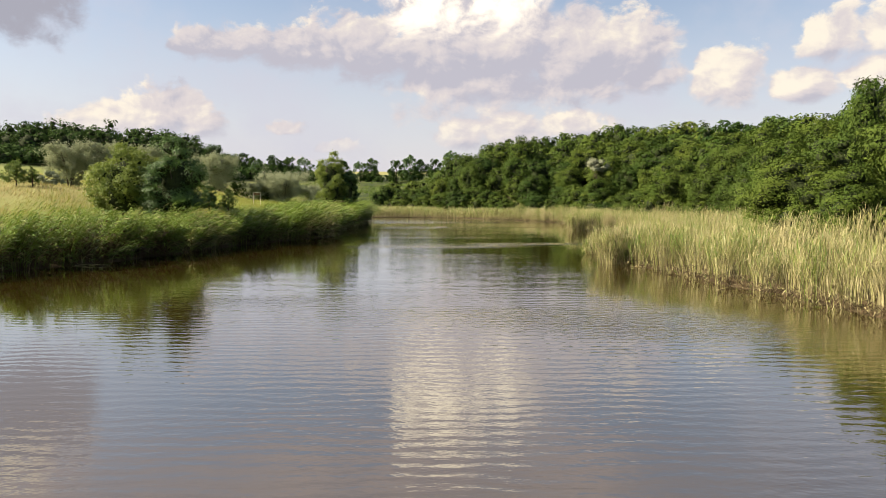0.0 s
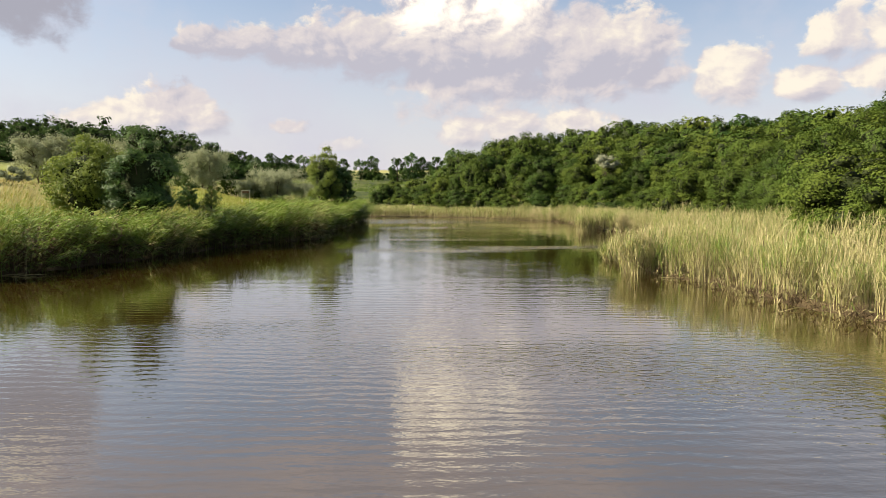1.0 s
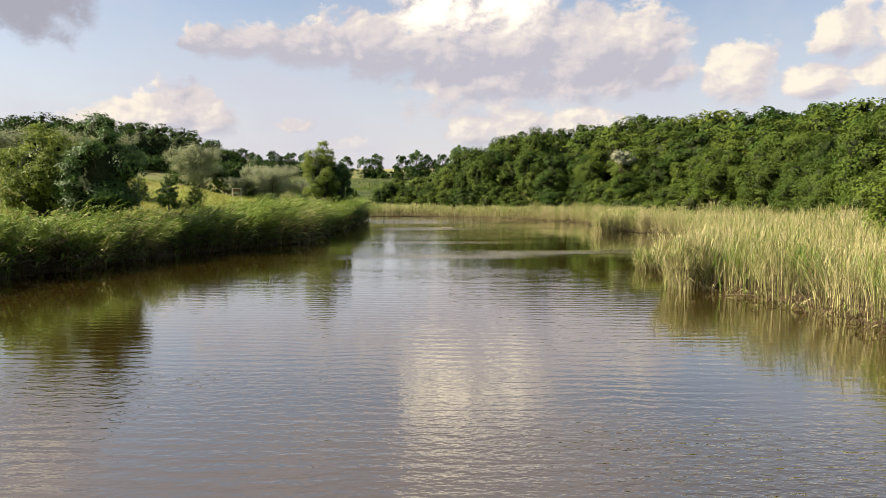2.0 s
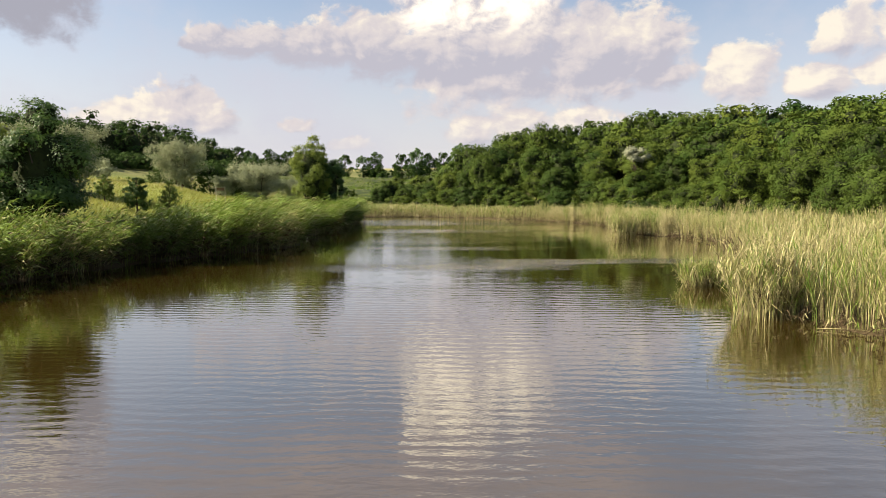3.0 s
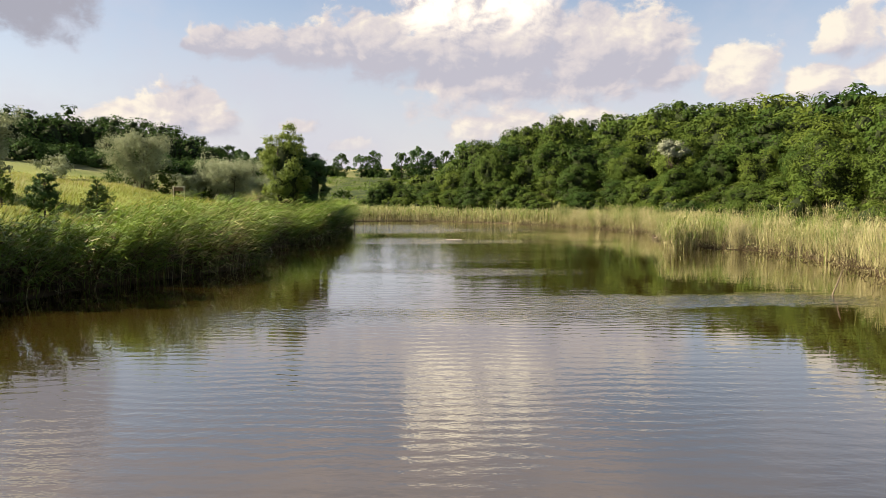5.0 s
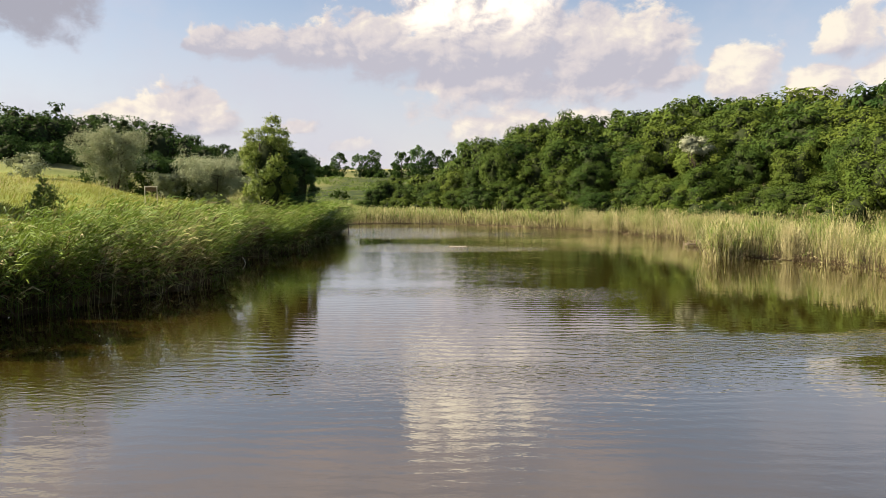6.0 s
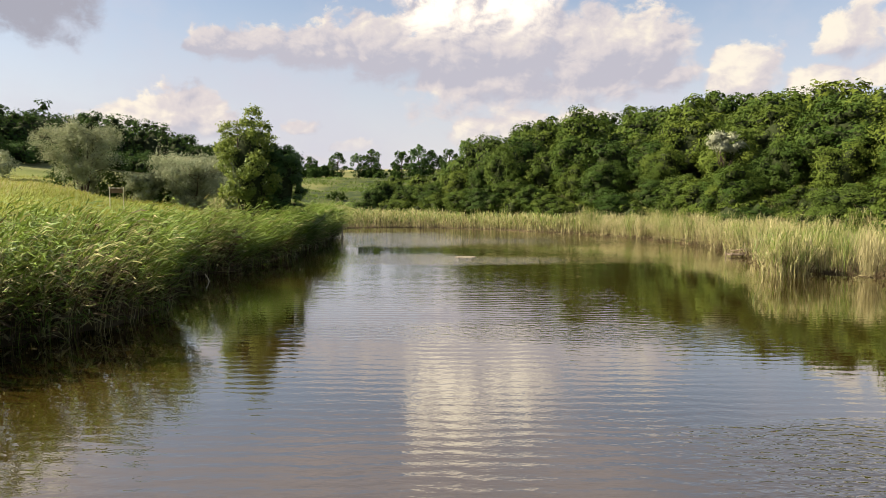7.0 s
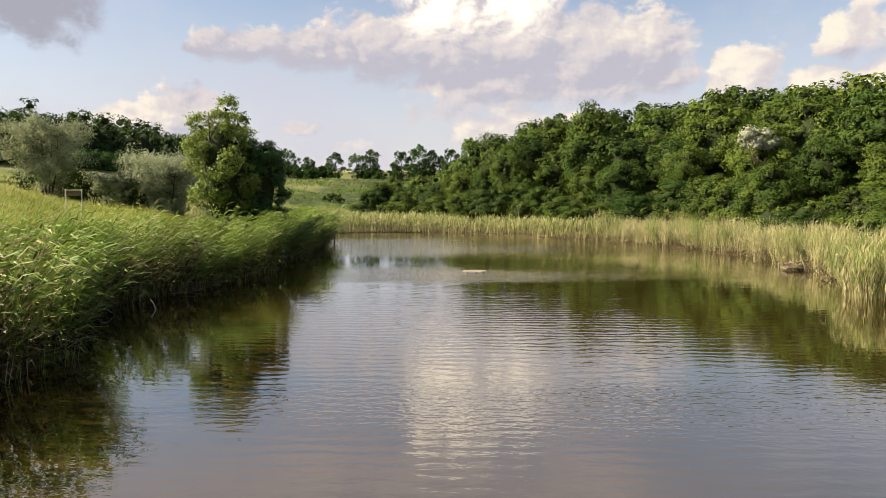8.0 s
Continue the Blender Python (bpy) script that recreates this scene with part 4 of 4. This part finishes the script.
def wood_edge(x, y):
    """How far behind the shore the right-hand wood begins."""
    return np.where(x > 11, np.interp(y, [30, 60, 75], [7.0, 6.2, 4.8]), np.interp(x, [-12, -4, 1, 7, 11], [23, 14, 6.5, 5.0, 5.0]))


def build_right_wood():
    close_models, near_models, back_models, deep_models = [], [], [], []
    for i in range(6):
        close_models.append(make_tree("wood_tree", "leafy green tree standing behind the reeds", "tree", 150 + i, 4.9, 2.4, -0.5, 13000, 0.074, LEAF_OAK, 0.09, 24, 3, shape="mound"))
        near_models.append(make_tree("wood_tree", "full green broadleaf tree at the edge of the wood", "tree", 100 + i, 4.9, 2.4, -0.5, 9500, 0.088, LEAF_OAK, 0.09, 24, 3, shape="mound"))
        back_models.append(make_tree("wood_tree", "full green broadleaf tree inside the wooded slope", "tree", 200 + i, 6.0, 2.8, -0.4, 5000, 0.138, LEAF_OAK, 0.09, 24, 3, shape="mound"))
        deep_models.append(make_tree("wood_tree", "broadleaf tree high on the wooded slope", "tree", 250 + i, 6.0, 2.9, -0.3, 1300, 0.26, LEAF_OAK, 0.09, 20, 3, shape="mound", detail=1))
    r = np.random.default_rng(5)
    points = spread_points((-13, 18, 58, 150), 3.05, lambda x, y, d: (d > wood_edge(x, y)) & (d < 34) & (x > -12) & ((x > 6) | (y > 95)) & ~((x < 4) & (y > 140)), 12000, 6)
    used = set()
    for x, y in points:
        d = float(shore_distance(np.array([x]), np.array([y]))[0]) - float(wood_edge(x, y))
        i = int(r.integers(6))
        if d < 6.5 or x < 6 and d < 9:
            size, tall, kind, model = r.uniform(0.70, 0.95), (r.uniform(0.84, 1.08) + 0.03 * d) * float(np.interp(d, [0, 1.5, 5], [0.62, 0.74, 1.0] if y > 62 else [0.80, 0.92, 1.12])), "near", near_models[i]
            if y < 78 and d < 5 or y < 60:
                kind, model = "close", close_models[i]
        elif d < 13 and y < 60:
            size, tall, kind, model = r.uniform(0.85, 1.05), r.uniform(1.0, 1.25), "close", close_models[i]
        elif d < 16:
            size, tall, kind, model = r.uniform(0.72, 1.05), r.uniform(0.80, 1.16), "back", back_models[i]
        else:
            size, tall, kind, model = r.uniform(0.72, 1.05), r.uniform(0.80, 1.16), "deep", deep_models[i]
        if x < -2:
            size *= 0.8
        if y < 62 and x > 20:
            tall *= 1.32 if y < 48 else 1.10
        if y > 62 and kind in ("back", "deep"):
            tall *= 0.98
        if 2 < x < 13 and y > 102:
            tall *= 1.26
        turn = r.uniform(0, 360)
        if (kind, i) not in used:
            used.add((kind, i))
            model.matrix_basis = pose(x, y, ground_at(x, y), 0, 0, turn) @ Matrix.Diagonal((size, size, size * tall, 1))
        else:
            copy_at(model, x, y, turn, size, tall)
    # shrubs that close the foot of the wood
    verts, tris, kinds, base = [], [], [], 0
    for x, y in spread_points((-13, 14, 40, 132), 1.7, lambda x, y, d: (d > wood_edge(x, y) - 0.8) & (d < wood_edge(x, y) + 1.6) & ((x > 6) | (y > 95)) & (x > -12), 5000, 8):
        v, t, _, k = mound_arrays(r, r.uniform(0.9, 1.4), -0.4, r.uniform(1.4, 2.8), 9, 1100, 0.075, detail=1)
        kinds.append(k)
        verts.append(v + np.array([x, y, ground_at(x, y)]))
        tris.append(t + base)
        base += len(v)
    tagged(new("undergrowth", raw_mesh("undergrowth", np.concatenate(verts), np.concatenate(tris), np.concatenate(kinds), [LEAF_OAK, CROWN_SHADE])),
           "dense green shrubs along the foot of the wood", "shrubs", kind="stuff")
    for x, y, turn, tall in ((16.6, 80.6, 40, 0.91), (17.6, 79.0, 200, 0.97), (16.0, 83.0, 120, 0.88), (18.2, 81.0, 300, 0.94)):
        copy_at(near_models[int(turn) % 6], x, y, turn, 0.85, tall)
    placed_tree(18.4, 82.8, 7.1, name="silver_tree", label="pale silver-grey tree among the green wood", category="tree", seed=61, radius=1.15, bottom=4.5,
                leaves=5000, leaf=0.075, mat=LEAF_PALE, girth=0.1, lobes=24, limbs=10)


build_right_wood()


def build_hill_wood():
    """The dark wood on the left-hand hill, too many trees to count."""
    r = np.random.default_rng(9)
    front = [(-300, 80), (-150, 108), (-105, 124), (-85, 140), (-70, 165), (-58, 186)]
    fx, fy = np.array([p[0] for p in front]), np.array([p[1] for p in front])
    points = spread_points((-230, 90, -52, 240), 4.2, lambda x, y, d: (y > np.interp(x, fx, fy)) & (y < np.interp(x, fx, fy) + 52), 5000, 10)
    verts, tris, kinds, base = [], [], [], 0
    for x, y in points:
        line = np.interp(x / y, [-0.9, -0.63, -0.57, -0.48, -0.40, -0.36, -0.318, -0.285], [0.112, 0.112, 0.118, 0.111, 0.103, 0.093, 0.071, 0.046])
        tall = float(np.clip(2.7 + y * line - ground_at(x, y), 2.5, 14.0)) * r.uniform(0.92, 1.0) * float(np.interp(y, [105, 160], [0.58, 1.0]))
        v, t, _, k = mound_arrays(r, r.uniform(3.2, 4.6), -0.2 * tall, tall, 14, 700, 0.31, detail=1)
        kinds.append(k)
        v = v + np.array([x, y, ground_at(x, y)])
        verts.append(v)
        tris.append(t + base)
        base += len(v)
    # lower trees step down the slope to the meadow's edge
    for x, y in spread_points((-105, 96, -44, 175), 3.4, lambda x, y, d: (y > np.interp(x, [-105, -75, -60, -52, -46], [96, 108, 120, 146, 172])) & (y < np.interp(x, fx, fy) + 6) & (x > -0.72 * y), 6000, 11):
        v, t, _, k = mound_arrays(r, r.uniform(2.0, 3.2), -0.6, r.uniform(2.2, 3.3), 11, 900, 0.22, detail=1)
        kinds.append(k)
        verts.append(v + np.array([x, y, ground_at(x, y)]))
        tris.append(t + base)
        base += len(v)
    tagged(new("hill_wood", raw_mesh("hill_wood", np.concatenate(verts), np.concatenate(tris), np.concatenate(kinds), [LEAF_DARK, CROWN_SHADE])),
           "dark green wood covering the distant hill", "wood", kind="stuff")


build_hill_wood()


def build_far_trees():
    rows = [(-52, 190, 5.6), (-49.5, 184, 5.0), (-46, 188, 6.2), (-42.5, 190, 5.6), (-37.5, 188, 5.8), (-34, 192, 4.0), (-27, 186, 5.6), (-22.5, 188, 5.2), (-19.5, 187, 5.8), (-12, 178, 5.6),
            (-8.4, 178, 6.4), (-5.5, 180, 5.0), (-2.0, 172, 5.0), (2.5, 168, 6.5), (-56, 192, 6.5)]
    models = [make_tree("field_tree", "distant dark green field tree on the skyline", "tree", 300 + i, 6.0, 2.3, 0.1, 3600, 0.17, LEAF_DARK if i != 1 else LEAF_YOUNG, 0.16, 26, 8, shell=True, single=True) for i in range(3)]
    r = np.random.default_rng(15)
    verts, tris, base = [], [], 0
    for k in range(70):
        x = r.uniform(-64, 6)
        y = 186 + r.normal(0, 2.5) - 0.12 * max(x + 20, 0)
        v, t, _ = crown_arrays(r, r.uniform(1.2, 2.2), 0.05, r.uniform(1.2, 2.8), 10, 420, 0.24, "bush", True, True)
        verts.append(v + np.array([x, y, ground_at(x, y)]))
        tris.append(t + base)
        base += len(v)
    tagged(new("hedge", raw_mesh("hedge", np.concatenate(verts), np.concatenate(tris), None, [LEAF_DARK])),
           "uneven dark green hedge under the distant field trees", "hedge", kind="stuff")
    for i, (x, y, tall) in enumerate(rows):
        size, turn = tall / 6.0, r.uniform(0, 360)
        if i < 3:
            stand(models[i], x, y, turn, size)
        else:
            copy_at(models[i % 3], x, y, turn, size, r.uniform(0.95, 1.08))


build_far_trees()


# ---------------------------------------------------------------- meadow grass
def build_grass():
    px, py, d = scatter((-46, 26, -11, 100), 70, lambda x, y, d: np.where((d > 5.0) & (d < 34), np.clip(1.25 - d / 32, 0.12, 1) * (0.4 + 0.6 * waves(x, y, 1.3)), 0))
    n = len(px)
    base = np.stack([px, py, ground_height(px, py) - 0.03], 1)
    tall = rng.uniform(0.10, 0.30, n) * (0.6 + 0.8 * waves(px, py, 0.5))
    turn = rng.uniform(0, 2 * math.pi, n)
    side = np.stack([np.cos(turn), np.sin(turn), 0 * turn], 1) * 0.022
    bow = np.stack([rng.uniform(0.0, 0.25, n), rng.normal(0, 0.08, n), tall], 1)
    verts = np.stack([base - side, base + side, base + bow], 1).reshape(-1, 3)
    tris = np.arange(n * 3).reshape(-1, 3)
    dry = (rng.uniform(0, 1, n) < np.clip(0.12 + 0.75 * steps(-px, 17, 27) - 0.55 * steps(py, 46, 66), 0.06, 1)).astype(int)
    # coarser tussocks on the far slope
    px, py, d = scatter((-42, 100, -4, 180), 9, lambda x, y, d: np.where((x < -9) | (y > 150), np.clip(waves(x, y, 0.35) * 1.6 - 0.45, 0.05, 1), 0))
    n = len(px)
    base = np.stack([px, py, ground_height(px, py) - 0.03], 1)
    turn = rng.uniform(0, 2 * math.pi, n)
    side = np.stack([np.cos(turn), np.sin(turn), 0 * turn], 1) * rng.uniform(0.06, 0.22, n)[:, None]
    bow = np.stack([rng.normal(0.05, 0.1, n), rng.normal(0, 0.1, n), rng.uniform(0.12, 0.42, n)], 1)
    tris = np.concatenate([tris, np.arange(n * 3).reshape(-1, 3) + len(verts)])
    verts = np.concatenate([verts, np.stack([base - side, base + side, base + bow], 1).reshape(-1, 3)])
    dry = np.concatenate([dry, np.full(n, 2)])
    tagged(new("meadow_grass", raw_mesh("meadow_grass", verts, tris, dry, [GRASS, GRASS_DRY, LEAF_SAPLING])), "long green and straw-coloured meadow grass", "grass", kind="stuff")


build_grass()


# ---------------------------------------------------------------- single reed clumps and small things
def reed_clump(name, label, px, py, radius, count, tall, seed, green):
    """A clump of reeds, grown together from several fanned tufts."""
    r = np.random.default_rng(seed)
    root = tagged(new(name), label, "reeds", group="reed clumps")
    mixes = ([green, 0.36, 0.60 - green, 0.04], [0.06, 0.24, 0.58, 0.12], [0.1, 0.2, 0.5, 0.2])
    for k in range(7):
        n = count // 7
        a, q = r.uniform(0, 2 * math.pi, n), radius * 0.55 * np.sqrt(r.uniform(0, 1, n))
        ca, cq = 2 * math.pi * k / 6, radius * (0.5 if k < 6 else 0)
        x, y = cq * math.cos(ca) + q * np.cos(a), cq * math.sin(ca) + q * np.sin(a)
        base = np.stack([x, y, np.full(n, -0.06)], 1)
        lean = np.stack([x, y], 1) / radius * tall * 0.36 + r.normal(0, 0.1, (n, 2))
        v, t, s = reed_arrays(base, tall * r.uniform(0.6, 1.1, n), lean, (1.0, -0.1), 8, 0.75, 0.019, 0.012, mixes, 0.10, -0.1, 0.9, (0.9, 3.5))
        part("tuft", raw_mesh("tuft", v, t, s, REEDS), root)
    root.matrix_basis = pose(px, py, 0)
    return root


reed_clump("reed_clump", "straw-coloured reed clump spreading at the bank corner", 7.1, 28.4, 0.7, 420, 1.45, 71, 0.15)
reed_clump("reed_clump", "low green and straw reed clump standing in open water", 7.5, 33.5, 0.55, 300, 0.50, 72, 0.48)
reed_clump("reed_clump", "straw reed clump jutting from the bank", 11.2, 57.8, 0.8, 380, 1.35, 73, 0.28)


def box_mesh(name, size, mat, bevel=0.006, shift=(0, 0, 0)):
    bm = bmesh.new()
    bmesh.ops.create_cube(bm, size=1.0)
    bmesh.ops.scale(bm, vec=size, verts=bm.verts)
    bmesh.ops.bevel(bm, geom=bm.edges[:], offset=bevel, segments=1, affect="EDGES")
    bmesh.ops.translate(bm, vec=shift, verts=bm.verts)
    return bm_mesh(name, bm, mat)


def stick_mesh(name, points, radius, mat):
    n = len(points)
    v, t = tube(points, [radius * (1 - 0.5 * i / (n - 1)) for i in range(n)], 7)
    return raw_mesh(name, v, t, None, [mat], True)


def build_sign():
    root = tagged(new("sign"), "small brown notice board on two pale posts in the meadow", "sign")
    for x, tall in ((-0.36, 1.30), (0.36, 1.30)):
        ob = part("post", box_mesh("post", (0.045, 0.045, tall + 0.3), PALE_WOOD, 0.008, (0, 0, (tall - 0.3) / 2)), root, "pale wooden post")
        ob.location = (x, 0, 0)
    board = part("board", box_mesh("board", (0.62, 0.025, 0.24), BOARD, 0.005), root, "dark brown board")
    board.location = (0.0, 0.0, 1.10)
    top = part("rail", box_mesh("rail", (0.80, 0.06, 0.04), PALE_WOOD, 0.006), root)
    top.location = (0, 0, 1.26)
    stand(root, -19.0, 70.3, 8)


def build_jetty():
    root = tagged(new("jetty"), "broken little wooden jetty with loose sticks at the reeds", "jetty")
    for i in range(4):
        ob = part("plank", box_mesh("plank", (1.5 - 0.12 * i, 0.17, 0.04), OLD_WOOD, 0.008), root)
        ob.matrix_basis = pose(0.02 * i, -0.3 + 0.2 * i, 0.20 + 0.01 * (i % 2), 2 * i - 3, 0, 3 * (i % 2))
    for x, y in ((-0.62, -0.28), (0.55, -0.28), (-0.55, 0.32), (0.5, 0.3)):
        ob = part("post", stick_mesh("post", [(0, 0, -0.8), (0, 0, 0), (0.01, 0, 0.34)], 0.05, OLD_WOOD), root)
        ob.location = (x, y, 0)
    for i, (a, tilt) in enumerate(((20, 12), (-25, 7), (60, 18))):
        ob = part("stick", stick_mesh("stick", [(-0.7, 0, 0), (0, 0.03, 0.02), (0.7, 0, 0)], 0.028, OLD_WOOD), root)
        ob.matrix_basis = pose(0.35, 0.05 * i, 0.34 + 0.07 * i, 0, -tilt, a)
    root.matrix_basis = pose(12.75, 65.5, -0.11, 0, 0, 12)


def build_sticks():
    ob = tagged(new("stick", stick_mesh("stick", [(-0.08, 0, -0.35), (0, 0, 0), (0.14, 0.02, 0.33), (0.25, 0.02, 0.66)], 0.024, OLD_WOOD)), "pale bare stick leaning out of the water", "stick")
    ob.location = (10.05, 41.7, 0)
    ob = tagged(new("stick", stick_mesh("stick", [(0, 0, -0.3), (0.02, 0, 0), (-0.04, 0, 0.14), (-0.12, 0.01, 0.25)], 0.022, PALE_WOOD)), "short pale stick poking up beside green reeds", "stick")
    ob.location = (-8.7, 55.6, 0)
    ob = tagged(new("post", stick_mesh("post", [(0, 0, -0.6), (0, 0, 0), (0.01, 0, 0.75)], 0.06, OLD_WOOD)), "dark old post in the water at the reed tip", "post")
    ob.location = (-8.45, 80.6, 0)
    for i, (x, y, a, length) in enumerate(((-14.1, 27.4, 5, 1.5), (-13.8, 27.2, 28, 1.0), (-14.3, 27.5, -8, 1.2), (7.9, 26.6, 160, 1.2), (8.6, 20.4, 30, 1.3), (-9.0, 58.2, -6, 1.4), (12.6, 42.5, 70, 1.4))):
        ob = new("fallen_reed", stick_mesh("fallen_reed", [(-length / 2, 0, 0.0), (0, 0.03, 0.05), (length / 2, 0, 0.02)], 0.008, REED_STRAW))
        tagged(ob, "dead pale reed stem lying on the water", "reed", group="fallen reeds")
        ob.matrix_basis = pose(x, y, 0.01, 0, 0, a)


def build_mat():
    """A thin floating patch of pale plant litter."""
    bm = bmesh.new()
    r = np.random.default_rng(88)
    ring = []
    for k in range(28):
        a = 2 * math.pi * k / 28
        q = r.uniform(0.75, 1.0)
        ring.append(bm.verts.new((0.55 * q * math.cos(a), 0.42 * q * math.sin(a), 0.0)))
    face = bm.faces.new(ring)
    made = bmesh.ops.extrude_face_region(bm, geom=[face])
    bmesh.ops.translate(bm, vec=(0, 0, 0.015), verts=[g for g in made["geom"] if isinstance(g, bmesh.types.BMVert)])
    bmesh.ops.recalc_face_normals(bm, faces=bm.faces[:])
    ob = tagged(new("floating_litter", bm_mesh("floating_litter", bm, LITTER)), "pale patch of plant litter floating on the pond", "litter")
    ob.location = (-0.1, 64.9, 0.0)


build_sign()
build_jetty()
build_sticks()
build_mat()


# ---------------------------------------------------------------- from plan units to metres
for ob in scene.objects:
    if ob.parent is None and ob.type in ("MESH", "EMPTY"):
        ob.matrix_basis = Matrix.Scale(SIZE, 4) @ ob.matrix_basis
